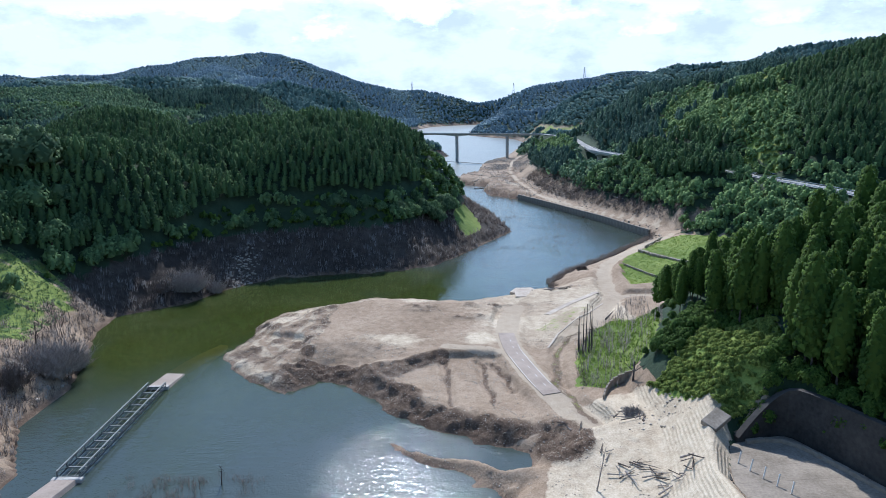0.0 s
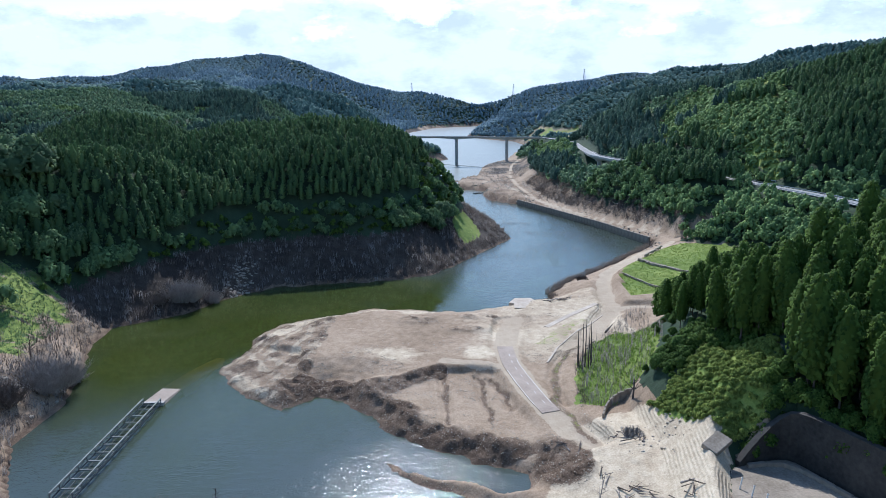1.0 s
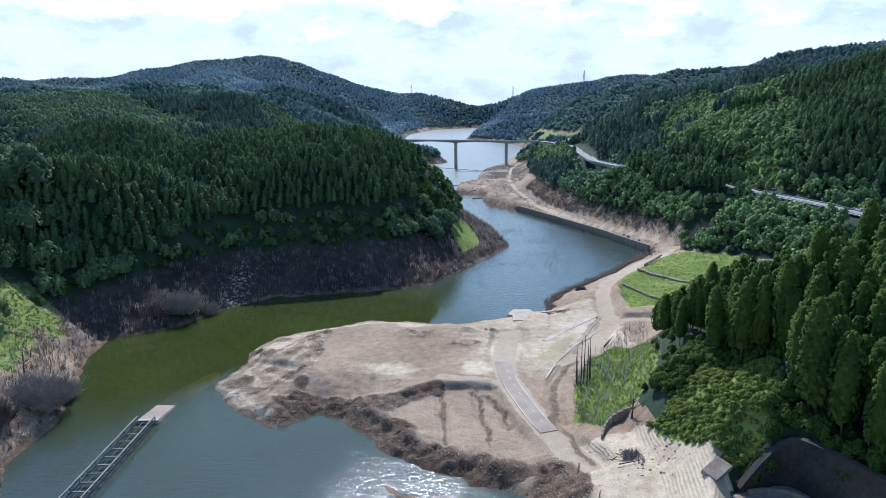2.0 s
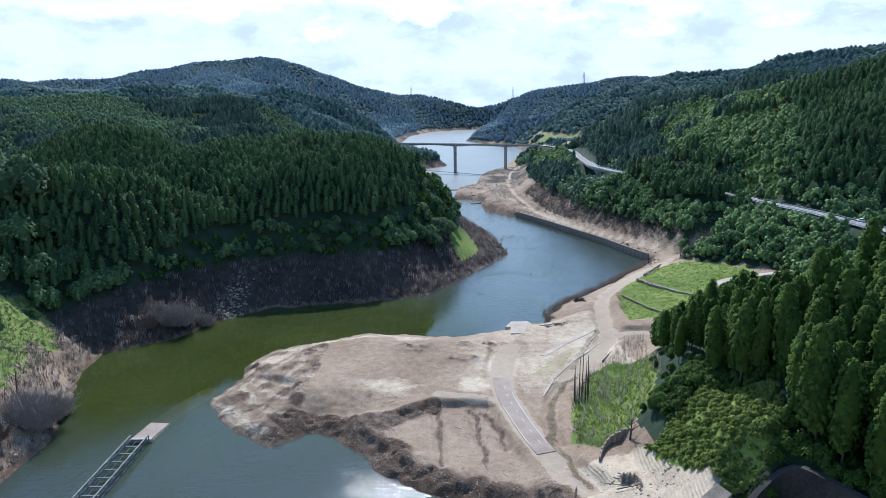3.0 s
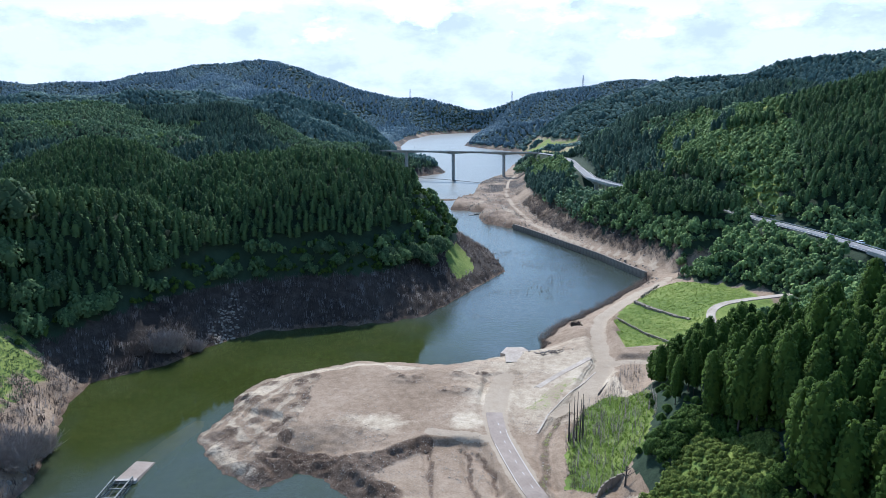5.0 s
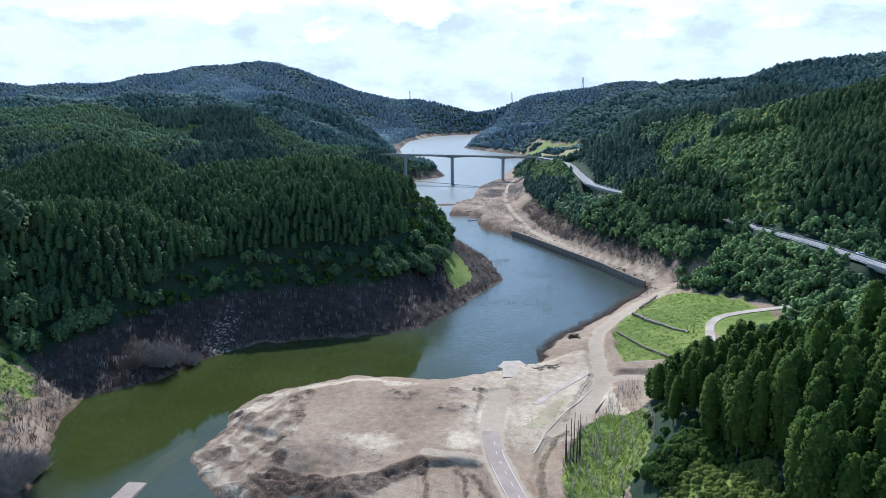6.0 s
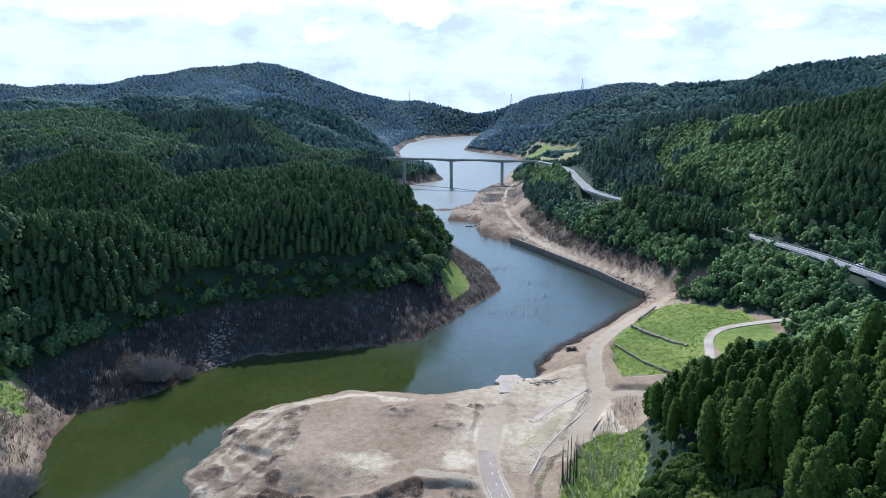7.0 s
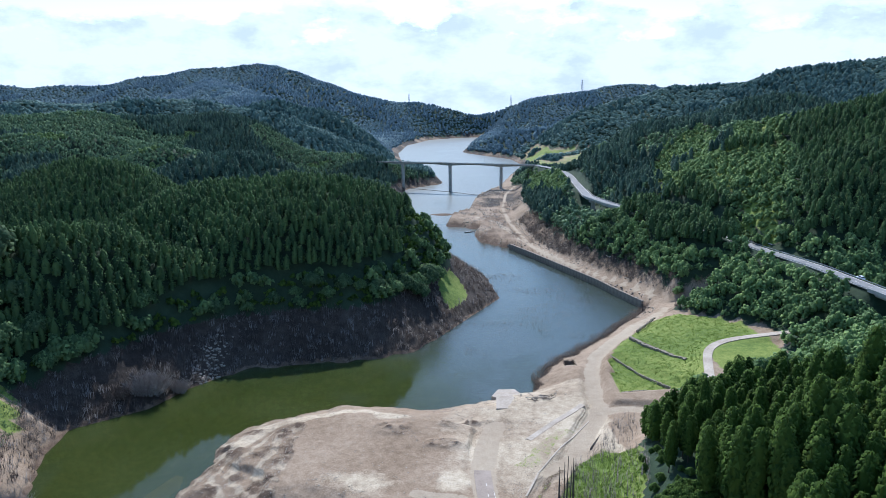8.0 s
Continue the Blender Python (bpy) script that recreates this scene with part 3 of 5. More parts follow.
    pale = np.where(~left, np.maximum(pale, 0.9 * smooth(5.5, 2.0, rim + 2 * bumps(x, y, 7, 62, 2))), pale)
    pale = np.where(~left, np.maximum(pale, 0.9 * smooth(1.25, 0.5, np.hypot((x - 6.5) / 7, (y - 217.5) / 8) + 0.35 * bumps(x, y, 5, 65, 3))), pale)
    for cx, cy, rx, ry, high in PILES[1:]:
        near_pile = smooth(1.5, 0.8, np.hypot((x - cx) / rx, (y - cy) / ry))
        mud = np.where(~left, np.maximum(mud, near_pile * (0.34 + 0.6 * bumps(x, y, 2.4, 63, 3))), mud)
    pale = np.where((~left) & (x > -12) & (y > 205) & (y < 300) & (x < 62), np.maximum(pale, (0.72 + 0.5 * bumps(x, y, 16, 44, 3)) * smooth(-12, 24, x) * smooth(205, 226, y)), pale)
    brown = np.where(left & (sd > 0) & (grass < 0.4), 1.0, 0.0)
    brown = np.where(~left & (z > 6) & (y > 395) & (sd > 4), 0.48 + 0.5 * bumps(x, y, 25, 45, 3), brown)
    # the headland gets less bank brown: paler ground standing in for sun
    brown = np.where(left & (y < 262), 0.4 + 0.5 * bumps(x, y, 10, 53, 3), brown) * (grass < 0.4)
    brown = np.where((y > 1250) & (sd < 34), 0.62 + 0.5 * bumps(x, y, 60, 58, 3), brown)
    mud = np.where(~left & (y > 600) & (y < 1000) & (z < 6.5), np.maximum(mud, 0.36 + 0.6 * bumps(x, y, 12, 50, 4)), mud)
    bed = smooth(2.4, 0.6, to_line(x, y, CHANNEL)[0])
    grass = np.maximum(grass, 0.36 * bed * (y > 165))
    mud = np.maximum(mud, 0.56 * bed)
    return grass, forest, mud, pale, brown


g_track = np.zeros_like(gx)
for line, half in ((SILT_ROAD, 3.6), (DIRT_ROAD, 3.0), (BANK_ROAD, 1.5), (SPUR_ROAD, 2.6), ([(14, 207.5), (8, 208.5), (0, 210), (-5, 211.5)], 1.9), ([(92, 514), (60, 620), (45, 706), (20, 750)], 2.0)):
    g_track = np.maximum(g_track, 0.95 * smooth(half + 1.2, half - 0.6, to_line(gx, gy, line)[0] + 0.5 * bumps(gx, gy, 6, 49, 2)))
g_zone = ground_zones(gx, gy, gz, g_sd, g_left, g_east, g_field, g_foot)
near = smooth(1150, 650, gy)
land = (g_sd > 0.3)
g_road = np.minimum.reduce([to_line(gx, gy, line)[0] for line in ROADS])
rough = 0.16 + 2.4 * g_zone[2] + 1.6 * (~g_left & (gy > 560) & (gz < 12)) + 0.9 * g_zone[4] + 0.4 * (~g_left & (gx < -50) & (gy < 300))
rel = 0.30 * bumps(gx, gy, 3.6, 21, 2, 0.5) + 0.45 * bumps(gx, gy, 13, 22, 3) + g_zone[2] * 0.8 * (0.35 - np.abs(bumps(gx, gy, 3.4, 24, 3, 0.6))) + g_zone[2] * (gy < 270) * 0.55 * (0.4 - np.abs(bumps(g_sd * 3.0, gx * 0.8, 6, 23, 3)))
still = 1 - 0.8 * (g_field | inside(gx, gy, APRON))
gz = gz + land * near * rel * rough * smooth(3.6, 7, g_road) * smooth(0.2, 2.5, g_sd) * still
nx, ny = len(xs), len(ys)
idx = np.arange(nx * ny).reshape(ny, nx)
quads = np.stack([idx[:-1, :-1], idx[:-1, 1:], idx[1:, 1:], idx[1:, :-1]], -1).reshape(-1, 4)
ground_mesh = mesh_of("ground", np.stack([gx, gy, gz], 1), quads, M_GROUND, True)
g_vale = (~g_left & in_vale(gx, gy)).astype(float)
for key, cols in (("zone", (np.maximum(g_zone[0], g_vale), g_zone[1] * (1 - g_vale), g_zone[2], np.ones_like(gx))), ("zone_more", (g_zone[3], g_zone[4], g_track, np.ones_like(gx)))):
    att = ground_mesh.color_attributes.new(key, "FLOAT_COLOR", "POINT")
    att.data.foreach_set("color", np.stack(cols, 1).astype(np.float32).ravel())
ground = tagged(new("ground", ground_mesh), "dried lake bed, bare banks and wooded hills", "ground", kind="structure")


def height(x, y):
    """Height of the ground sheet at places."""
    x, y = np.asarray(x, float), np.asarray(y, float)
    i = np.clip(np.searchsorted(xs, x) - 1, 0, nx - 2)
    j = np.clip(np.searchsorted(ys, y) - 1, 0, ny - 2)
    u, v = (x - xs[i]) / (xs[i + 1] - xs[i]), (y - ys[j]) / (ys[j + 1] - ys[j])
    Z = gz.reshape(ny, nx)
    return (Z[j, i] * (1 - u) + Z[j, i + 1] * u) * (1 - v) + (Z[j + 1, i] * (1 - u) + Z[j + 1, i + 1] * u) * v


def stand(x, y):
    return float(height([x], [y])[0])


def water_sheet():
    me = mesh_of("water", [(-900, -300, 0), (900, -300, 0), (900, 3300, 0), (-900, 3300, 0)], [(0, 1, 2, 3)], M_WATER)
    tagged(new("water", me), "olive-green reservoir water rippled by wind", "water", kind="structure")


water_sheet()

# ---- trees ----
rng = np.random.default_rng(7)


def crown(profile, tall, wide, tufts, size, r, hull=8, rows=4, leaf=4, foot=0.0):
    """A crown: a rough core with leafy tufts standing out of it. profile gives the radius (0 to 1) at a height (0 to 1)."""
    V, F = [], []
    hs = np.linspace(0.0, 1.0, rows + 1)
    for i, h in enumerate(hs):
        rad = max(profile(h), 0.03) * wide * 0.82
        for k in range(hull):
            a = 2 * math.pi * (k + 0.5 * (i % 2)) / hull
            j = rad * r.uniform(0.8, 1.12)
            V.append((math.cos(a) * j, math.sin(a) * j, foot + h * tall + r.uniform(-0.15, 0.15) * tall / rows))
    for i in range(rows):
        for k in range(hull):
            a, b = i * hull + k, i * hull + (k + 1) % hull
            c, d = a + hull, b + hull
            F += [(a, b, d), (a, d, c)]
    for n in range(tufts):
        h = min(0.99, ((n + r.uniform(0, 1)) / tufts) ** 0.9)
        a = n * 2.39996 + r.uniform(-0.5, 0.5)
        rad = profile(h) * wide * r.uniform(0.8, 1.1)
        p = Vector((math.cos(a) * rad, math.sin(a) * rad, foot + h * tall))
        outw = Vector((math.cos(a), math.sin(a), 0.25 + 1.1 * h)).normalized()
        side = outw.cross(Vector((0, 0, 1))).normalized()
        upv = side.cross(outw)
        s = size * r.uniform(0.65, 1.3) * (1.05 - 0.3 * h)
        base = len(V)
        V.append(tuple(p + outw * s * 0.5))
        off = r.uniform(0, 6.3)
        for k in range(leaf):
            b = off + 2 * math.pi * k / leaf
            q = p + (side * math.cos(b) + upv * math.sin(b)) * s * r.uniform(0.7, 1.25) - outw * s * r.uniform(0.0, 0.5)
            V.append(tuple(q))
        for k in range(leaf):
            F.append((base, base + 1 + k, base + 1 + (k + 1) % leaf))
    return np.array(V), np.array(F)


def cedar_profile(h):
    return (1 - h ** 2.7) ** 0.66 * min(1.0, 0.85 + h * 1.0) if h < 1 else 0.0


def dome_profile(h):
    return math.sqrt(max(0.0, 1 - ((h - 0.42) / 0.6) ** 2)) if h < 0.999 else 0.05


def templates(profile, tall, wide, tufts, size, count, seed, **kw):
    r = random.Random(seed)
    return [crown(profile, tall * r.uniform(0.9, 1.1), wide * r.uniform(0.85, 1.15), tufts, size, r, **kw) for _ in range(count)]


def lobed(count, tufts, size, seed, wide=4.2, tall=7.0, lobes=7, **kw):
    """Broadleaf crowns made of several rounded lobes, with gaps between them."""
    r = random.Random(seed)
    made = []
    for _ in range(count):
        Vs, Fs, base = [], [], 0
        for k in range(lobes):
            a, out = k * 2.4 + r.uniform(-0.4, 0.4), wide * 0.62 * math.sqrt((k + 0.2) / lobes)
            V, F = crown(dome_profile, tall * r.uniform(0.38, 0.55), wide * r.uniform(0.36, 0.52), tufts, size, r, **kw)
            V = V + np.array([math.cos(a) * out, math.sin(a) * out, tall * (0.55 - 0.42 * k / lobes) * r.uniform(0.8, 1.15)])
            Vs.append(V)
            Fs.append(F + base)
            base += len(V)
        made.append((np.concatenate(Vs), np.concatenate(Fs)))
    return made


def scatter(name, shapes, P, scale, mat, label, category, lift=0.0):
    """Many plants that nobody could count, as one object."""
    n = len(P)
    if n == 0:
        return
    kind = rng.integers(0, len(shapes), n)
    turn = rng.uniform(0, 2 * math.pi, n)
    Vs, Fs, base = [], [], 0
    for k, (V, F) in enumerate(shapes):
        pick = np.where(kind == k)[0]
        if not len(pick):
            continue
        c, s = np.cos(turn[pick])[:, None], np.sin(turn[pick])[:, None]
        sc = scale[pick][:, None]
        X = (V[None, :, 0] * c - V[None, :, 1] * s) * sc + P[pick, 0][:, None]
        Y = (V[None, :, 0] * s + V[None, :, 1] * c) * sc + P[pick, 1][:, None]
        Z = V[None, :, 2] * sc + P[pick, 2][:, None] + lift * sc
        Vs.append(np.stack([X, Y, Z], -1).reshape(-1, 3))
        Fs.append((F[None] + (base + np.arange(len(pick)) * len(V))[:, None, None]).reshape(-1, 3))
        base += len(pick) * len(V)
    tagged(new(name, mesh_of(name, np.concatenate(Vs), np.concatenate(Fs), mat, True)), label, category, kind="stuff")


def sown(x0, x1, y0, y1, step, seed, all_land=False):
    """Places about one step apart, with their ground and zones."""
    r = np.random.default_rng(seed)
    X, Y = np.meshgrid(np.arange(x0, x1, step), np.arange(y0, y1, step))
    X = (X + r.uniform(-0.42, 0.42, X.shape) * step).ravel()
    Y = (Y + r.uniform(-0.42, 0.42, Y.shape) * step).ravel()
    keep = np.abs(X) < 0.70 * Y + 45
    X, Y = X[keep], Y[keep]
    z, sd, left, east, field, dfoot, hill = terrain(X, Y)
    zones = ground_zones(X, Y, z, sd, left, east, field, dfoot)
    dm, _ = to_line(X, Y, MAIN_ROAD)
    dlp, _ = to_line(X, Y, LOOP_ROAD)
    ok = (sd > 2) & (dm > np.where((Y > 425) & (Y < 470), 5.2, 9.5)) & (dlp > 5) & (within(X, Y, APRON, 2.5) < 0.1) & ~((Y < 128) & (X < 78))
    if not all_land:
        ok &= zones[1] > 0.5
    return X[ok], Y[ok], height(X[ok], Y[ok]), left[ok], sd[ok], [q[ok] for q in zones], east[ok]


CON_MID = templates(cedar_profile, 7.6, 2.3, 22, 0.82, 9, 1, hull=5, rows=2, leaf=3, foot=5.0)
CON_FAR = templates(cedar_profile, 9, 3.3, 9, 1.3, 6, 2, hull=5, rows=2, leaf=3, foot=5)
BRO_MID = lobed(5, 6, 1.2, 3, lobes=5, hull=4, rows=2, leaf=3)
BRO_FAR = lobed(4, 2, 2.2, 4, wide=4.8, lobes=2, hull=4, rows=2, leaf=3)
SHRUB = lobed(4, 4, 0.6, 6, wide=1.5, tall=1.9, lobes=3, hull=4, rows=2, leaf=3)
LUMP = templates(dome_profile, 6.5, 9.0, 2, 3.4, 8, 5, hull=4, rows=2, leaf=3, foot=0)
SPIRE = templates(cedar_profile, 10.0, 7.2, 2, 2.6, 8, 8, hull=4, rows=2, leaf=3, foot=0)
NEAR_HILL = (47, 132, 112, 240)


def split_woods(X, Y, Z, L, S):
    """Which places carry broadleaf trees, and which the low growth of the cleared valley."""
    kindn = bumps(X, Y, 60, 31, 3)
    light = (~L & (kindn > np.where(Y > 545, 0.3, 0.02)) & (Y > 240)) | (~L & (Y > 240) & (Z < 38 + 9 * bumps(X, Y, 40, 32, 2)) & (Y < 620))
    light |= L & (Z < 21 + 11 * smooth(-150, -120, X) + 4 * bumps(X, Y, 25, 34, 2)) & (Y < 450) & (Y > 285)
    light |= L & (X > -26) & (Y > 360) & (Y < 520)
    light |= L & (Z < 20) & (Y < 700)
    light |= ~L & (X < 66 + 5 * bumps(X, Y, 18, 36, 2)) & (Y < 260)
    light &= ~(~L & inside(X, Y, CLUMP)) & ~(~L & inside(X, Y, CEDARS))
    vale = ~L & (in_vale(X, Y) | inside(X, Y, KNOLL)) & (bumps(X, Y, 15, 40, 2) < 0.45)
    vale |= L & (Y > 640) & (bumps(X, Y, 55, 39, 3) > 0.5)
    vale |= L & (np.hypot((X + 380) / 26, (Y - 600) / 30) < 1)
    return light & ~vale, vale


def woods():
    X, Y, Z, L, S, zn, E = sown(-420, 420, 100, 560, 3.6, 11)
    light, vale = split_woods(X, Y, Z, L, S)
    P = np.stack([X, Y, Z], 1)
    hill = (X > NEAR_HILL[0]) & (X < NEAR_HILL[1]) & (Y > NEAR_HILL[2]) & (Y < NEAR_HILL[3])
    con = ~light & ~vale & ~hill
    scatter("cedar_plantation", CON_MID, P[con], rng.uniform(0.78, 1.08, con.sum()) * np.where(inside(X, Y, CLUMP), 1.25, 1.0)[con], M_CONIFER, "dense dark green cedar plantation on the hillsides", "trees")
    tall = light & ~hill & (rng.uniform(0, 1, len(X)) < np.where(L, np.where(Y < 285, 0.7, 0.22 + 0.5 * (X < -140)), 0.5))
    size = np.where(L, rng.uniform(0.6, 1.2, len(X)), rng.uniform(0.7, 1.25, len(X)))
    sunny = tall & ~L & (bumps(X, Y, 30, 37, 3) > -0.12) & (Y > 240)
    tall = tall & ~sunny
    scatter("mixed_broadleaf_wood", BRO_MID, P[tall], size[tall], M_BROAD, "mixed broadleaf trees between the plantations and shore", "trees", 1.0)
    scatter("mixed_broadleaf_wood", BRO_MID, P[sunny], size[sunny] * 0.9, M_LIGHTBROAD, "lighter broadleaf trees below the hillside road", "trees", 0.6)
    tall = tall | sunny
    low = vale | (light & ~tall & ~hill & (~L | (rng.uniform(0, 1, len(X)) < 0.7)))
    leafy = vale & (rng.uniform(0, 1, len(X)) < 0.2)
    scatter("shrub_slope", SHRUB, P[vale], rng.uniform(0.9, 3.0, vale.sum()), M_SHRUB, "light green shrubs on a cleared valley slope", "shrubs", 0)
    scatter("shrub_slope", BRO_MID, P[leafy], rng.uniform(0.35, 0.8, leafy.sum()), M_LIGHTBROAD, "young broadleaf trees on a cleared valley slope", "trees", 0.3)
    low &= ~vale
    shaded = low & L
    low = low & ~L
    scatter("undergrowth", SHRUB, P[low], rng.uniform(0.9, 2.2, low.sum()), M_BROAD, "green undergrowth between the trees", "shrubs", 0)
    # the dark cypress colour is used here to paint in the hill's shade
    scatter("undergrowth", SHRUB, P[shaded], rng.uniform(1.2, 2.6, shaded.sum()), M_CYPRESS, "undergrowth along the foot of the wooded hill, darkened to stand for shade", "shrubs", 0)
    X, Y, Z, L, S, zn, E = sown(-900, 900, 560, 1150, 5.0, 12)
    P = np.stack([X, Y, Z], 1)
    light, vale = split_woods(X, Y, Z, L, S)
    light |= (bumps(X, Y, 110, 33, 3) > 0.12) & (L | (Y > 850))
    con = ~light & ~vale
    scatter("cedar_plantation", CON_FAR, P[con], rng.uniform(0.7, 1.0, con.sum()), M_MIDCON, "dark cedar woods on the farther slopes, tinted blue for haze", "trees")
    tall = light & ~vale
    scatter("mixed_broadleaf_wood", BRO_FAR, P[tall], rng.uniform(0.6, 1.15, tall.sum()), M_MIDBROAD, "mixed woods on the farther slopes, tinted blue for haze", "trees", 0.5)
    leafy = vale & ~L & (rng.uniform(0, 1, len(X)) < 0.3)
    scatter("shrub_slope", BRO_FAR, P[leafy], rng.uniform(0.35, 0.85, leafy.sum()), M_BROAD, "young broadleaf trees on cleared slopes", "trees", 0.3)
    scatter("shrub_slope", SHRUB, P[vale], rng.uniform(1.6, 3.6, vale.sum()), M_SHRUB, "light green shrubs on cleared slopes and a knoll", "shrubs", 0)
    # bands beyond 1700 m take the stronger haze colours
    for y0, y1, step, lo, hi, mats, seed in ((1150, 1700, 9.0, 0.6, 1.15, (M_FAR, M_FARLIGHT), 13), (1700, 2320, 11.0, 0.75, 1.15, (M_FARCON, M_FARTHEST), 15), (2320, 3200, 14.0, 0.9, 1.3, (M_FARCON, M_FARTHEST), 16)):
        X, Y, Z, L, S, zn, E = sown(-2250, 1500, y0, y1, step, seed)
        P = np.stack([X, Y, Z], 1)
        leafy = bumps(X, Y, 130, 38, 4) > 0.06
        scatter("distant_woods", SPIRE, P[~leafy], rng.uniform(lo, hi, (~leafy).sum()), mats[0], "dark distant cedar woods on rolling ridges, haze painted into their colour", "woods", -0.5)
        scatter("distant_woods", LUMP, P[leafy], rng.uniform(lo, hi * 0.9, leafy.sum()), mats[1], "lighter distant broadleaf woods on rolling ridges, haze painted into their colour", "woods", -1)


woods()


def tapered(bm, a, b, r0, r1, sides=6):
    """A round limb from a to b."""
    a, b = Vector(a), Vector(b)
    turn = (b - a).to_track_quat("Z", "Y").to_matrix().to_4x4()
    bmesh.ops.create_cone(bm, cap_ends=True, segments=sides, radius1=r0, radius2=r1, depth=(b - a).length, matrix=Matrix.Translation((a + b) / 2) @ turn)
    return bm


def tree_kind(name, label, shape, mat, trunk, r0, limbs, group, seed):
    th = thing(name, label, "tree", (0, 0, 0), group)
    bm = tapered(bmesh.new(), (0, 0, -0.6), (0, 0, trunk), r0, r0 * 0.35, 7)
    r = random.Random(seed)
    for k in range(limbs):
        a, z = k * 2.4 + r.uniform(-0.4, 0.4), trunk * r.uniform(0.45, 0.95)
        tapered(bm, (0, 0, z), (math.cos(a) * 1.7, math.sin(a) * 1.7, z + 1.3), r0 * 0.4, r0 * 0.12, 4)
    part("trunk", bm, M_BARK, th)
    V, F = shape
    part("crown", mesh_of("crown", V, F, mat, True), mat, th)
    return th


def near_trees():
    """The wood on the knoll beside the flats, tree by tree."""
    X, Y, Z, L, S, zn, E = sown(NEAR_HILL[0], NEAR_HILL[1], NEAR_HILL[2], NEAR_HILL[3], 4.4, 21)
    clear = ~((X < 66) & (Y > 150) & (Y < 178))
    X, Y, Z = X[clear], Y[clear], Z[clear]
    order = np.argsort(Y + 0.5 * X)[:330]
    cypress = [tree_kind("cypress_tree", "tall cypress with a rounded dense green crown", s, M_CYPRESS, 9.5, 0.24, 5, "cypresses on the knoll", k)
               for k, s in enumerate(templates(dome_profile, 12.0, 2.75, 270, 0.56, 5, 51, hull=7, rows=4, leaf=3, foot=3.0))]
    broad = [tree_kind("broadleaf_tree", "spreading broadleaf tree with a loose green crown", s, M_NEARBROAD, 5.0, 0.22, 6, "broadleaf trees at the foot of the knoll", 20 + k)
             for k, s in enumerate(lobed(4, 80, 0.4, 52, wide=4.0, tall=7.0, lobes=10, hull=5, rows=2, leaf=3))]
    used = set()
    for i in order:
        low = Z[i] < 21 or X[i] < 66 + 5 * math.sin(Y[i] * 0.21)
        kinds = broad if low else cypress
        src = kinds[int(rng.integers(0, len(kinds)))]
        s = float(rng.uniform(0.62, 1.05) if low else rng.uniform(0.85, 1.15)) * (0.66 if X[i] < 104 and Y[i] > 178 else 1.0) 
        m = pose(X[i], Y[i], Z[i], rng.uniform(-3, 3), rng.uniform(-3, 3), rng.uniform(0, 360)) @ Matrix.Diagonal((s, s, s * rng.uniform(0.9, 1.1) * (1.0 if low else 1.1), 1))
        if src.name not in used:
            used.add(src.name)
            src.matrix_world = m
        else:
            copy_thing(src, m)
    X, Y, Z = (np.delete(q, order) for q in (X, Y, Z))
    scatter("cypress_wood", templates(dome_profile, 13.0, 2.75, 110, 0.85, 4, 53, hull=7, rows=4, leaf=3, foot=3.4), np.stack([X, Y, Z], 1), rng.uniform(0.62, 0.85, len(X)),
            M_CYPRESS, "dense cypress wood over the top of the knoll", "trees")


near_trees()

# ---- roads and bridges ----


def resampled(line, step=3.0, passes=6):
    pts = []
    for p, q in zip(line, line[1:]):
        n = max(1, int(math.dist(p[:2], q[:2]) / step))
        pts += [tuple(np.array(p, float) + (np.array(q, float) - np.array(p, float)) * k / n) for k in range(n)]
    pts.append(line[-1])
    pts = np.array(pts, float)
    for _ in range(passes):
        pts[1:-1] = 0.25 * pts[:-2] + 0.5 * pts[1:-1] + 0.25 * pts[2:]
    d = np.gradient(pts[:, :2], axis=0)
    d /= np.linalg.norm(d, axis=1)[:, None]
    return pts, np.stack([-d[:, 1], d[:, 0]], 1)


def swept(name, pts, nrm, section, mat):
    """A closed section (offset to the side, height) drawn along a line."""
    n = len(section)
    V = [(p[0] + w[0] * s, p[1] + w[1] * s, p[2] + dz) for p, w in zip(pts, nrm) for s, dz in section]
    F = [(n * i + k, n * i + (k + 1) % n, n * i + n + (k + 1) % n, n * i + n + k) for i in range(len(pts) - 1) for k in range(n)]
    me = mesh_of(name, V, F, mat)
    bm = bmesh.new()
    bm.from_mesh(me)
    bm.verts.ensure_lookup_table()
    bm.faces.new([bm.verts[k] for k in range(n)][::-1])
    bm.faces.new([bm.verts[n * (len(pts) - 1) + k] for k in range(n)])
    bmesh.ops.recalc_face_normals(bm, faces=bm.faces)
    bm.to_mesh(me)
    bm.free()
    return me


def slab_section(half, top, thick):
    return [(half, top), (-half, top), (-half, top - thick), (half, top - thick)]


def along(pts, nrm, a, b):
    pick = (pts[:, 1] > a) & (pts[:, 1] < b)
    return pts[pick], nrm[pick]


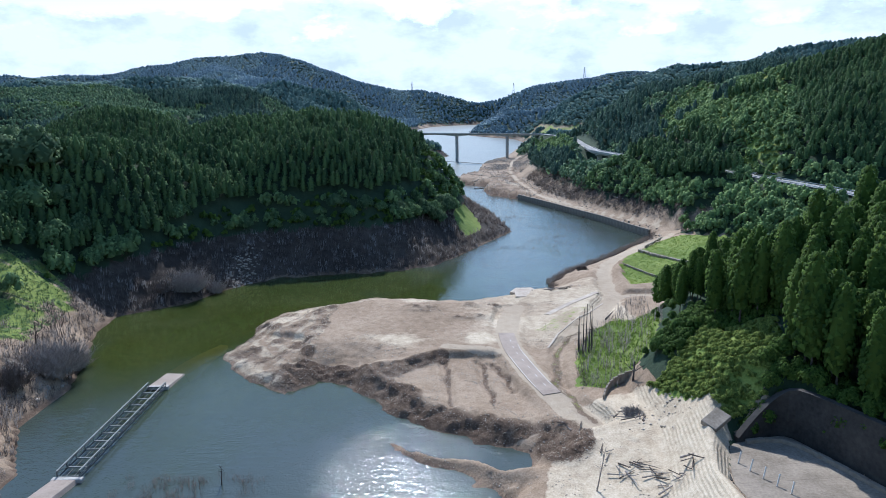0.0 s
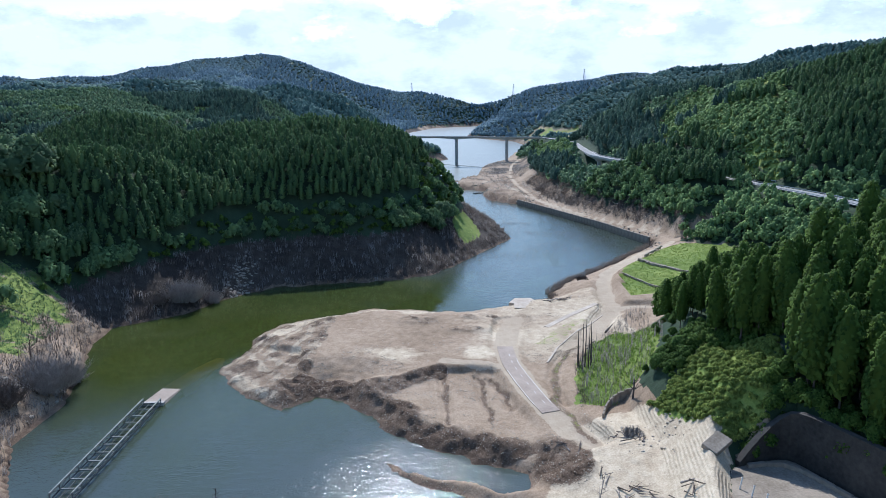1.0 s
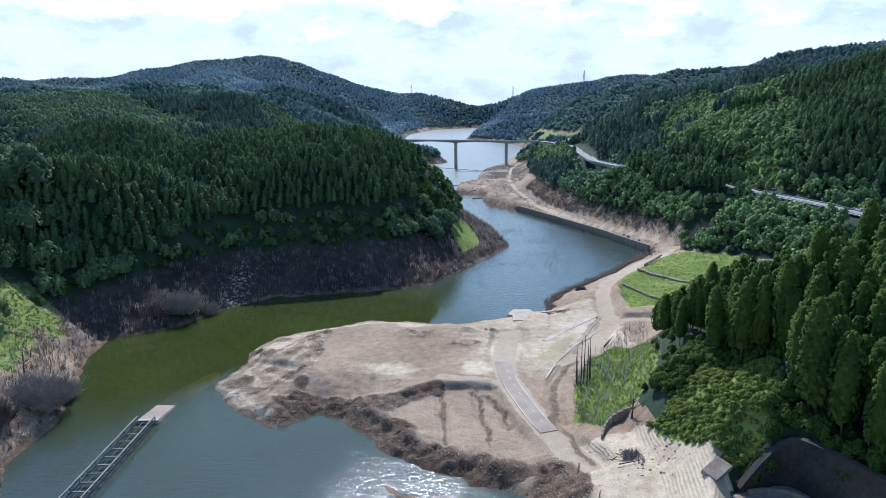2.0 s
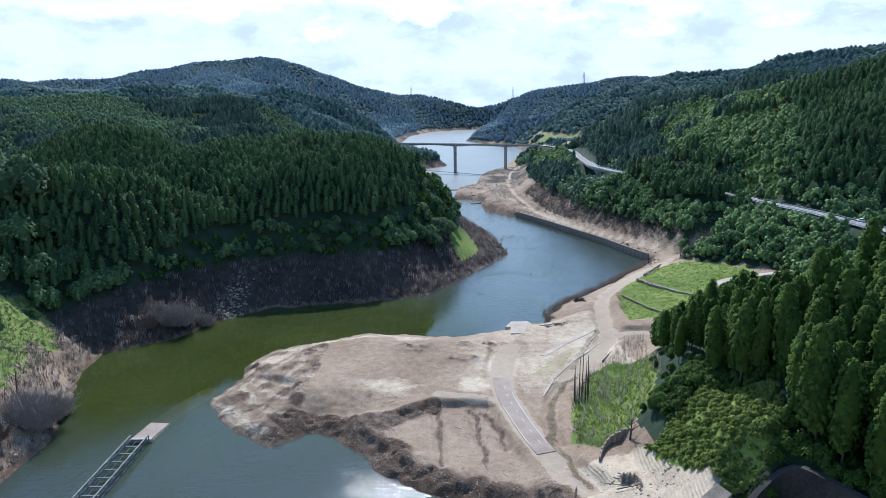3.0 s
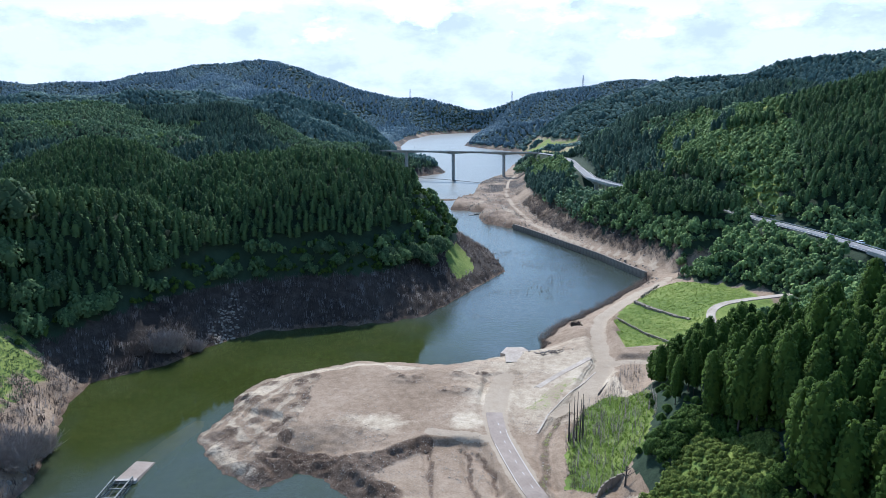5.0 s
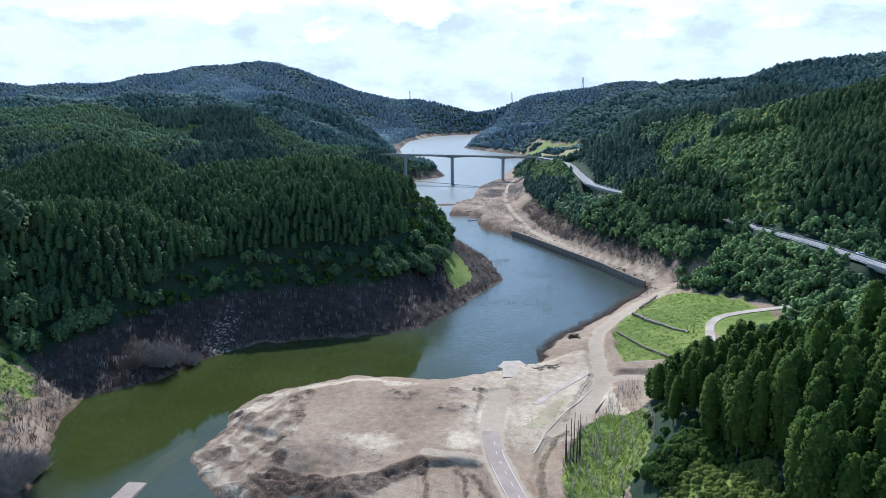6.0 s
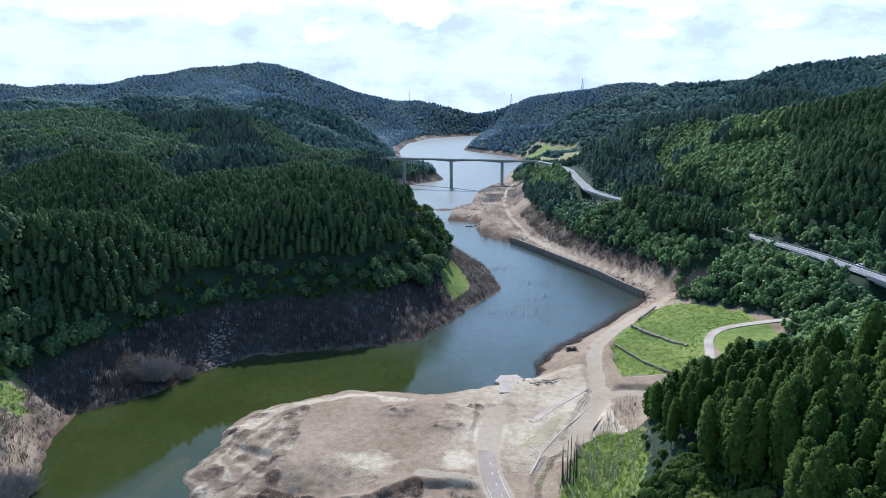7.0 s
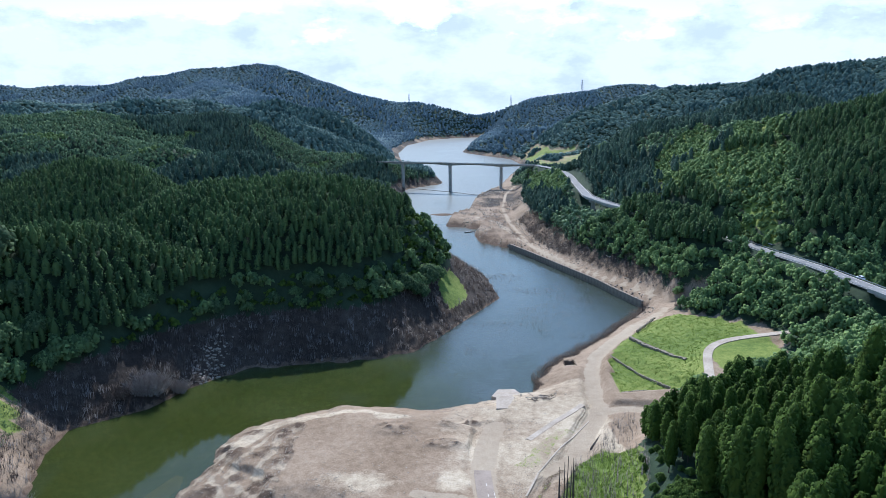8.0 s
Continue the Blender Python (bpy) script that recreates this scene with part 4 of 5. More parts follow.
def roads():
    for name, line, half, mat, label in (
                                         ("loop_road", LOOP_ROAD, 1.9, M_MUDDY, "pale concrete lane curving round the green field"),):
        pts, nrm = resampled(line)
        tagged(new(name, swept(name, pts, nrm, slab_section(half, 0.12, 0.3), mat)), label, "road", kind="structure")
    pts, nrm = resampled(SILT_ROAD, 1.5)
    pts, nrm = along(pts, nrm, 174, 226)
    road = tagged(new("silt_road", swept("silt_road", pts, nrm, slab_section(2.7, 0.06, 0.3), M_OLDROAD)), "old reddish asphalt road half covered by dried silt", "road", kind="structure")
    for side in (2.5, -2.5):
        p2, n2 = along(pts, nrm, 178, 215 if side > 0 else 205)
        part("edge_line", swept("edge_line", p2, n2, [(side + 0.07, 0.074), (side - 0.07, 0.074), (side - 0.07, 0.05), (side + 0.07, 0.05)], M_WHITE), M_WHITE, road)
    for i in range(1, len(pts) - 3, 4):
        if 178 < pts[i][1] < 222:
            for side in ((0.6, ) if i % 2 else (0.6, -0.7)):
                part("lane_dash", swept("lane_dash", pts[i:i + 2], nrm[i:i + 2], [(side + 0.09, 0.075), (side - 0.09, 0.075), (side - 0.09, 0.05), (side + 0.09, 0.05)], M_WHITE), M_WHITE, road)
    pts, nrm = resampled(MAIN_ROAD)
    road = tagged(new("road", swept("road", pts, nrm, slab_section(4.1, 0.10, 0.4), M_ASPHALT)), "grey two-lane asphalt road along the wooded hillside", "road", kind="structure")
    for side in (3.5, -3.5):
        part("edge_line", swept("edge_line", pts, nrm, [(side + 0.12, 0.115), (side - 0.12, 0.115), (side - 0.12, 0.09), (side + 0.12, 0.09)], M_WHITE), M_WHITE, road)
    for i in range(0, len(pts) - 2, 3):
        if pts[i][1] < 480:
            part("lane_dash", swept("lane_dash", pts[i:i + 2], nrm[i:i + 2], slab_section(0.12, 0.115, 0.02), M_WHITE), M_WHITE, road)
    rail = thing("guard_rail", "low pale steel guard rail beside the hillside road", "guard rail")
    for side in (4.35, -4.35):
        p2, n2 = along(pts, nrm, 150, 555)
        part("rail", swept("rail", p2, n2, [(side + 0.06, 0.85), (side - 0.06, 0.85), (side - 0.06, 0.5), (side + 0.06, 0.5)], M_STEEL), M_STEEL, rail)
        for p, w in list(zip(p2, n2))[::2]:
            part("post", boxed((0.14, 0.14, 1.0), pose(p[0] + w[0] * side, p[1] + w[1] * side, p[2] + 0.35)), M_STEEL, rail)
    for a, b, spots in ((545, 705, (575, 640, 690)), (150, 334, (318, 270, 215))):
        via = thing("viaduct", "grey concrete viaduct carrying the road across a gully", "bridge")
        p2, n2 = along(pts, nrm, a, b)
        part("girder", swept("girder", p2, n2, [(4.4, -0.3), (-4.4, -0.3), (-4.4, -0.8), (-2.4, -1.1), (-2.2, -2.5), (2.2, -2.5), (2.4, -1.1), (4.4, -0.8)], M_CONCRETE), M_CONCRETE, via)
        for side in (4.5, -4.5):
            part("parapet", swept("parapet", p2, n2, [(side + 0.14, 0.95), (side - 0.14, 0.95), (side - 0.14, -0.8), (side + 0.14, -0.8)], M_CONCRETE), M_CONCRETE, via)
        for y in spots:
            i = int(np.argmin(np.abs(p2[:, 1] - y)))
            p, w = p2[i], n2[i]
            z0 = stand(p[0], p[1]) - 1.5
            turn = math.degrees(math.atan2(w[1], w[0]))
            pier = part("pier", boxed((3.4, 2.2, p[2] - 3.6 - z0), pose(p[0], p[1], (p[2] - 3.6 + z0) / 2, 0, 0, turn), 0.25), M_CONCRETE, via)
            part("cap", boxed((7.6, 2.4, 1.2), pose(p[0], p[1], p[2] - 3.05, 0, 0, turn), 0.3), M_CONCRETE, pier)


def big_bridge():
    th = thing("road_bridge", "long concrete girder bridge on tall piers across the reservoir", "bridge")
    a, b = Vector((-142, 1078, 42.0)), Vector((116, 984, 41))
    way = b - a
    turn = math.degrees(math.atan2(way.y, way.x))
    side = Vector((-way.y, way.x, 0)).normalized()
    piers = [(-78, 1054.5), (-7, 1028.5), (66, 1002)]
    V, F, n = [], [], 72
    for i in range(n + 1):
        c = a + way * i / n
        close = min(math.dist((c.x, c.y), p) for p in piers)
        deep = 1.8 + 1.9 * max(0, 1 - close / 34) ** 1.6
        for s, dz in ((4.6, 0), (-4.6, 0), (-4.6, -0.45), (-2.8, -0.75), (-2.5, -deep), (2.5, -deep), (2.8, -0.75), (4.6, -0.45)):
            q = c + side * s
            V.append((q.x, q.y, q.z + dz))
    for i in range(n):
        F += [(8 * i + k, 8 * i + (k + 1) % 8, 8 * i + 8 + (k + 1) % 8, 8 * i + 8 + k) for k in range(8)]
    part("deck", mesh_of("deck", V, F, M_CONCRETE), M_CONCRETE, th)
    for px, py in piers:
        z0 = min(stand(px, py), 0) - 3
        top = a.z + way.z * (px - a.x) / way.x - 3.6
        pier = part("pier", boxed((3.0, 6.0, top - z0), pose(px, py, (top + z0) / 2, 0, 0, turn), 0.35), M_CONCRETE, th)
        part("cap", boxed((3.6, 6.6, 0.9), pose(px, py, top - 0.1, 0, 0, turn), 0.2), M_CONCRETE, pier)
    for s in (-4.45, 4.45):
        up = side * s + Vector((0, 0, 0.3))
        part("kerb", beam(bmesh.new(), a + up, b + up, 0.3, 0.6), M_CONCRETE, th)
        part("hand_rail", beam(bmesh.new(), a + up + Vector((0, 0, 0.85)), b + up + Vector((0, 0, 0.85)), 0.1, 0.12), M_STEEL, th)
    for k in range(5):
        c = a + way * (0.08 + 0.21 * k) + side * 4.3
        lampt = thing("street_lamp", "slim grey lamp post on the bridge", "street lamp", (c.x, c.y, c.z), "bridge lamps", turn)
        part("pole", tapered(bmesh.new(), (0, 0, 0), (0, 0, 8), 0.12, 0.07), M_STEEL, lampt)
        part("arm", beam(bmesh.new(), (0, 0, 8), (0, -1.6, 8.3), 0.08, 0.08), M_STEEL, lampt)
        part("lamp_head", boxed((0.3, 0.7, 0.16), pose(0, -1.8, 8.3), 0.04), M_STEEL, lampt)


def truss_bridge():
    a, b = Vector((-89.6, 140.5, 0)), Vector((-91.6, 191.0, 0))
    way = (b - a).normalized()
    side = Vector((way.y, -way.x, 0))
    th = thing("truss_bridge", "low grey steel truss bridge without its deck, standing in shallow water", "bridge")
    bays, half, lo, hi = 12, 2.55, 0.75, 2.35
    step = (b - a).length / bays
    for s in (-half, half):
        e = side * s
        for z, w, h, mat, nm in ((lo, 0.24, 0.3, M_DARKSTEEL, "bottom_chord"), (hi, 0.36, 0.26, M_OLDSTEEL, "top_chord")):
            part(nm, beam(bmesh.new(), a + e + Vector((0, 0, z)), b + e + Vector((0, 0, z)), w, h), mat, th)
        part("side_rail", beam(bmesh.new(), a + e * 1.09 + Vector((0, 0, 1.6)), b + e * 1.09 + Vector((0, 0, 1.6)), 0.08, 0.12), M_DARKSTEEL, th)
        for k in range(bays + 1):
            p = a + way * (k * step) + e
            part("upright", boxed((0.2, 0.2, hi - lo), Matrix.Translation(p + Vector((0, 0, (lo + hi) / 2)))), M_DARKSTEEL, th)
            if k < bays:
                z0, z1 = (lo, hi) if k % 2 else (hi, lo)
                part("diagonal", beam(bmesh.new(), p + Vector((0, 0, z0)), p + way * step + Vector((0, 0, z1)), 0.12, 0.12), M_DARKSTEEL, th)
    for k in range(bays + 1):
        p = a + way * (k * step)
        part("cross_beam", beam(bmesh.new(), p - side * half + Vector((0, 0, lo + 0.15)), p + side * half + Vector((0, 0, lo + 0.15)), 0.3, 0.34), M_OLDSTEEL, th)
        for s in (-0.9, 0.9):
            if k < bays:
                part("stringer", beam(bmesh.new(), p + side * s + Vector((0, 0, lo - 0.05)), p + way * step + side * s + Vector((0, 0, lo - 0.05)), 0.14, 0.22), M_DARKSTEEL, th)
    for name, p, wide in (("abutment", a - way * 0.7, 7.0), ("abutment", b + way * 0.7, 6.4)):
        ab = thing(name, "pale concrete abutment under the end of the truss bridge", "abutment")
        part("block", boxed((wide, 1.3, 2.6), Matrix.Translation(p + Vector((0, 0, -0.35))) @ pose(0, 0, 0, 0, 0, math.degrees(math.atan2(side.y, side.x))), 0.1), M_CONCRETE, ab)
    for name, line, half, mat, label in (("approach_slab", [(-90.0, 139.4, 0.9), (-91.5, 128, 1.1), (-96, 112, 1.6)], 2.6, M_OLDROAD, "silt-covered concrete approach to the truss bridge"),
                                         ("approach_slab", [(-91.7, 192.3, 0.75), (-91.0, 203, 0.35)], 2.9, M_OLDROAD, "silt-covered concrete ramp running into the water"),
                                         ("drowned_ramp", [(-91.0, 203.2, -0.05), (-88, 218, -0.2), (-84, 233, -1.2)], 3.6, M_RUSTMUD, "drowned ramp of orange silt under the water")):
        pts, nrm = resampled(line, 2.0, 2)
        tagged(new(name, swept(name, pts, nrm, [(half, 0), (-half, 0), (-half - 1.2, -2.2), (half + 1.2, -2.2)], mat)), label, "ramp", kind="structure")


M_OLDROAD = plain("silted_old_asphalt", (0.24, 0.185, 0.14), (0.35, 0.28, 0.22), 0.2, 0.9)
M_RUSTMUD = plain("orange_silt", (0.30, 0.16, 0.06), (0.44, 0.26, 0.11), 0.25, 0.95)
M_STONE = plain("stained_stone_wall", (0.15, 0.115, 0.08), (0.42, 0.35, 0.265), 0.3, 0.92, 0, 0.8)
# concrete taken to near black, standing in for tree shade on the cutting wall
M_DARKWALL = plain("shade_darkened_concrete", (0.014, 0.013, 0.011), (0.06, 0.052, 0.043), 0.12, 0.9)
M_APRON = plain("weathered_concrete_apron", (0.15, 0.12, 0.085), (0.30, 0.25, 0.19), 0.2, 0.9)
M_ROCK = plain("loose_rock", (0.18, 0.145, 0.105), (0.46, 0.40, 0.315), 0.7, 0.92, 0, 0.8)
# brush brown is lowered to imitate the shade on the wooded bank
M_BRUSH = plain("shade_darkened_brush", (0.05, 0.036, 0.027), (0.14, 0.108, 0.085), 0.8, 0.95)
M_BLACKWOOD = plain("blackened_dead_trunk", (0.03, 0.026, 0.023), (0.09, 0.078, 0.068), 0.8, 0.95)
M_PALEBROAD = foliage("tiered_leaves", (0.04, 0.075, 0.035), (0.15, 0.215, 0.095), (0.1, 0.15, 0.07))
M_WHITECAR = plain("white_car_paint", (0.68, 0.68, 0.68), (0.80, 0.80, 0.80), 0.5, 0.3)
M_GLASS = plain("dark_window_glass", (0.015, 0.018, 0.02), (0.03, 0.034, 0.038), 0.5, 0.08)
M_TYRE = plain("rubber", (0.02, 0.02, 0.02), (0.04, 0.04, 0.04), 2.0, 0.85)
M_ROOF = plain("dark_roof_tiles", (0.05, 0.05, 0.055), (0.12, 0.12, 0.125), 0.6, 0.7)
M_PLASTER = plain("pale_wall", (0.45, 0.43, 0.40), (0.60, 0.58, 0.55), 0.4, 0.9)
roads()
big_bridge()
truss_bridge()

# ---- walls and concrete on the dry bed ----


def wall_line(name, line, deep, high, mat, label, piece, jitter=0.0, group="", lean=0.0):
    """A wall built of panels or stones side by side along a line of x, y, top."""
    th = thing(name, label, "wall", group=group)
    pts, nrm = resampled(line, piece, 2)
    r = random.Random(len(line) * 7 + int(line[0][0]))
    base = None
    for p, q, w in zip(pts, pts[1:], nrm):
        length = math.dist(p[:2], q[:2])
        c = (p + q) / 2
        turn = math.degrees(math.atan2(q[1] - p[1], q[0] - p[0]))
        if base is None:
            base = boxed((1, 1, 1), Matrix(), 0.06)
            me = bpy.data.meshes.new("panel")
            base.to_mesh(me)
            base.free()
            me.materials.append(mat)
        ob = part("panel", me, mat, th)
        h = high * (1 + r.uniform(-jitter, jitter))
        ob.matrix_world = pose(c[0] + r.uniform(-jitter, jitter) * 0.4, c[1] + r.uniform(-jitter, jitter) * 0.4, c[2] - h / 2 + r.uniform(-0.05, 0.05), lean, 0, turn + r.uniform(-12, 12) * jitter) @ Matrix.Diagonal((length * 0.985, deep * (1 + r.uniform(-jitter, jitter)), h, 1))
    return th


wall_line("retaining_wall", [(117.2, 424, 4.9), (108.7, 450, 4.8), (100.2, 479, 4.8), (84.2, 520, 4.7), (67.2, 564, 4.7), (50.2, 605, 4.6)], 1.6, 7.0, M_STONE,
          "long water-stained stone retaining wall along the shore", 4.0, 0.06)
wall_line("terrace_wall", [(74, 317, 6.5), (72, 301, 6.4), (71, 285, 6.4), (82, 287.5, 6.5), (88, 285.5, 6.7), (94, 282.5, 6.9)], 0.8, 1.9, M_STONE, "rough stone wall holding the lower green terrace", 1.5, 0.25)
wall_line("terrace_wall", [(91, 347, 8.9), (95, 336, 8.9), (100, 328, 9.0), (104, 320, 9.1), (108, 316, 9.3)], 1.5, 1.5, M_STONE, "tumbled grey stone row across the green field", 0.85, 0.6)
wall_line("terrace_wall", [(77, 326, 7.0), (80.5, 315, 7.0), (85, 302, 7.0), (93, 289, 7.2)], 0.7, 1.0, M_STONE, "low broken stone edge between two grass terraces", 0.9, 0.55)
wall_line("terrace_wall", [(97, 358, 8.3), (103, 366, 8.6), (111, 377, 9.2)], 0.7, 1.0, M_STONE, "low stone edge at the far end of the green field", 1.0, 0.5)
wall_line("low_wall", [(52, 240, 6.0), (58.5, 252, 6.0), (65, 264, 6.1), (74, 263, 6.3)], 0.35, 1.3, M_DARKWALL, "low dark concrete wall beside the dirt lane", 2.4, 0.03)
wall_line("low_wall", [(36.5, 167, 8.6), (38.5, 173, 9.0), (42, 178, 9.6), (47, 180, 10.4)], 0.5, 4.2, M_APRON, "curved grey concrete retaining wall below the green slope", 1.8, 0.02)


def cutting_wall():
    pts, nrm = resampled([(57.2, 134.4, 13.6), (60, 135.6, 16.5), (64, 136.8, 20.5), (69.2, 138.2, 23.4), (72.8, 129.5, 24), (78.8, 115.5, 24), (84.5, 95, 24)], 2.0, 2)
    th = thing("cutting_wall", "high concrete wall behind the apron, near-black to stand for shade", "wall")
    for i in range(len(pts) - 1):
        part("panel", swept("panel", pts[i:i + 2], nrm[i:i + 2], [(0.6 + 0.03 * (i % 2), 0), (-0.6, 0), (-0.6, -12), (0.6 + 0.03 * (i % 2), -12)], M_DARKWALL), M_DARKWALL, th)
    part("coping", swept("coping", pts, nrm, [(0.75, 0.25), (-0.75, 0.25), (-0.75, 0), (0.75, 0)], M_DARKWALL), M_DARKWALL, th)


cutting_wall()
wall_line("ledge", [(59, 133.6, 13.5), (63, 134.8, 13.6), (67.6, 135.8, 13.6), (70.8, 128.5, 13.6), (76.6, 115, 13.5), (82, 97, 13.5)], 0.9, 1.6, M_APRON, "pale worn concrete ledge along the apron", 3.0, 0.03)
wall_line("kerb", [(56, 135, 13.1), (52.5, 127, 12.9), (50, 119, 12.8), (51, 108, 12.8), (53, 96, 12.8)], 0.7, 3.6, M_DARKWALL, "concrete edge of the apron above the slope, darkened for shade", 2.5, 0.04)


def flat_piece(name, outline, top, thick, mat, label):
    """A level slab with an outline in the plan; without a given top it lies just above the middle of the ground under it."""
    if top is None:
        zs = sorted(stand(*p) for p in outline)
        top = 0.5 * (zs[len(zs) // 2] + zs[-1]) + 0.1
    bm = bmesh.new()
    vs = [bm.verts.new((x, y, top)) for x, y in outline]
    f = bm.faces.new(vs)
    low = bmesh.ops.extrude_face_region(bm, geom=[f])
    bmesh.ops.translate(bm, vec=(0, 0, -thick), verts=[v for v in low["geom"] if isinstance(v, bmesh.types.BMVert)])
    bmesh.ops.recalc_face_normals(bm, faces=bm.faces)
    me = bpy.data.meshes.new(name)
    bm.to_mesh(me)
    bm.free()
    me.materials.append(mat)
    return tagged(new(name, me), label, "slab")


flat_piece("concrete_slab", [(21, 292), (24, 299), (31, 299.5), (35, 291), (29, 288)], None, 2.2, M_MUDDY, "pale concrete landing slab at the water's edge")
flat_piece("concrete_slab", [(22.6, 285), (29.6, 285), (29, 273), (22, 273)], None, 2.5, M_MUDDY, "square grey concrete slab beside the landing")


def strip_along(name, line, half, mat, label):
    """A thin concrete strip that follows the ground."""
    pts, nrm = resampled([(x, y, 0) for x, y in line], 1.5, 2)
    pts[:, 2] = height(pts[:, 0], pts[:, 1])
    for _ in range(4):
        pts[1:-1, 2] = 0.25 * pts[:-2, 2] + 0.5 * pts[1:-1, 2] + 0.25 * pts[2:, 2]
    tagged(new(name, swept(name, pts, nrm, slab_section(half, 0.14, 0.6), mat)), label, "slab")


strip_along("concrete_strip", [(31.8, 246.5), (49, 265.2), (55, 272.5)], 1.1, M_MUDDY, "long pale concrete strip beside the dirt lane")
strip_along("concrete_edge", [(32.9, 224.6), (55.5, 262.2)], 0.22, M_MUDDY, "narrow concrete edging along the dry field")
strip_along("concrete_edge", [(27.8, 212), (32.8, 224.4)], 0.3, M_MUDDY, "pale kerb at the end of the lane")


def apron():
    """The apron: concrete bays side by side with open joints."""
    th = thing("apron", "weathered concrete apron below the cutting wall", "slab")
    outer = [(55.4, 133.2), (53.6, 128.5), (51.8, 123), (50.6, 118), (51.2, 111), (52.2, 104), (53, 97)]
    inner = [(69.6, 139.2), (71.8, 133.6), (74.4, 127.2), (77, 121), (79.6, 114.5), (82.2, 106.5), (85, 97)]
    for k in range(6):
        quad = [outer[k], outer[k + 1], inner[k + 1], inner[k]]
        c = sum((Vector((*q, 0)) for q in quad), Vector()) / 4
        bm = bmesh.new()
        vs = [bm.verts.new(Vector((*q, 12.75)) + (c - Vector((*q, 0))) * 0.006) for q in quad]
        f = bm.faces.new(vs)
        low = bmesh.ops.extrude_face_region(bm, geom=[f])
        bmesh.ops.translate(bm, vec=(0, 0, -2.0), verts=[v for v in low["geom"] if isinstance(v, bmesh.types.BMVert)])
        bmesh.ops.recalc_face_normals(bm, faces=bm.faces)
        part("bay", bm, M_APRON, th)


apron()


def apron_pieces():
    for k, (x, y) in enumerate([(54.2, 125.5), (55.3, 122.6), (56.6, 119.8), (58.0, 117.2), (59.4, 114.6)]):
        th = thing("drain_pipe", "short pale pipe leaning on the edge of the apron", "pipe", (x, y, 12.75), "apron pipes", 20)
        part("pipe", tapered(bmesh.new(), (0, 0, 0.0), (1.0, 0.5, 2.0), 0.14, 0.14, 8), M_WHITE, th)
        part("collar", tapered(bmesh.new(), (0.9, 0.45, 1.8), (1.02, 0.51, 2.04), 0.2, 0.2, 8), M_WHITE, th)
    th = thing("broken_slab", "tilted broken concrete slab at the foot of the apron", "slab", (53.2, 135.5, stand(53.2, 135.5) + 0.7), turn=35)
    part("slab", boxed((5.5, 3.6, 1.2), pose(0, 0, 0, 14, -16, 0), 0.12), M_APRON, th)


apron_pieces()

# ---- dead wood, brush, stones ----


def twig_cluster(seed, count, tall, spread, thick, lean=0.35, forks=1):
    """Bare stems from one root: thin three-sided tapers, some with a side shoot."""
    r = random.Random(seed)
    V, F = [], []

    def stem(a, b, t):
        base = len(V)
        d = (b - a).normalized()
        u = d.orthogonal().normalized()
        w = d.cross(u)
        for k in range(3):
            q = u * math.cos(k * 2.094) + w * math.sin(k * 2.094)
            V.append(tuple(a + q * t))
        V.append(tuple(b))
        for k in range(3):
            F.append((base + k, base + (k + 1) % 3, base + 3))

    for _ in range(count):
        a = Vector((r.uniform(-spread, spread), r.uniform(-spread, spread), -0.2))
        an, ln = r.uniform(0, 6.28), r.uniform(0, lean)
        d = Vector((math.cos(an) * ln, math.sin(an) * ln, 1)).normalized()
        h = tall * r.uniform(0.5, 1.15)
        b = a + d * h
        stem(a, b, thick * r.uniform(0.7, 1.3))
        for _k in range(forks):
            m = a + d * h * r.uniform(0.35, 0.75)
            an = r.uniform(0, 6.28)
            stem(m, m + (d + Vector((math.cos(an), math.sin(an), 0.1)) * r.uniform(0.5, 1.0)).normalized() * h * r.uniform(0.25, 0.5), thick * 0.55)
    return np.array(V), np.array(F)


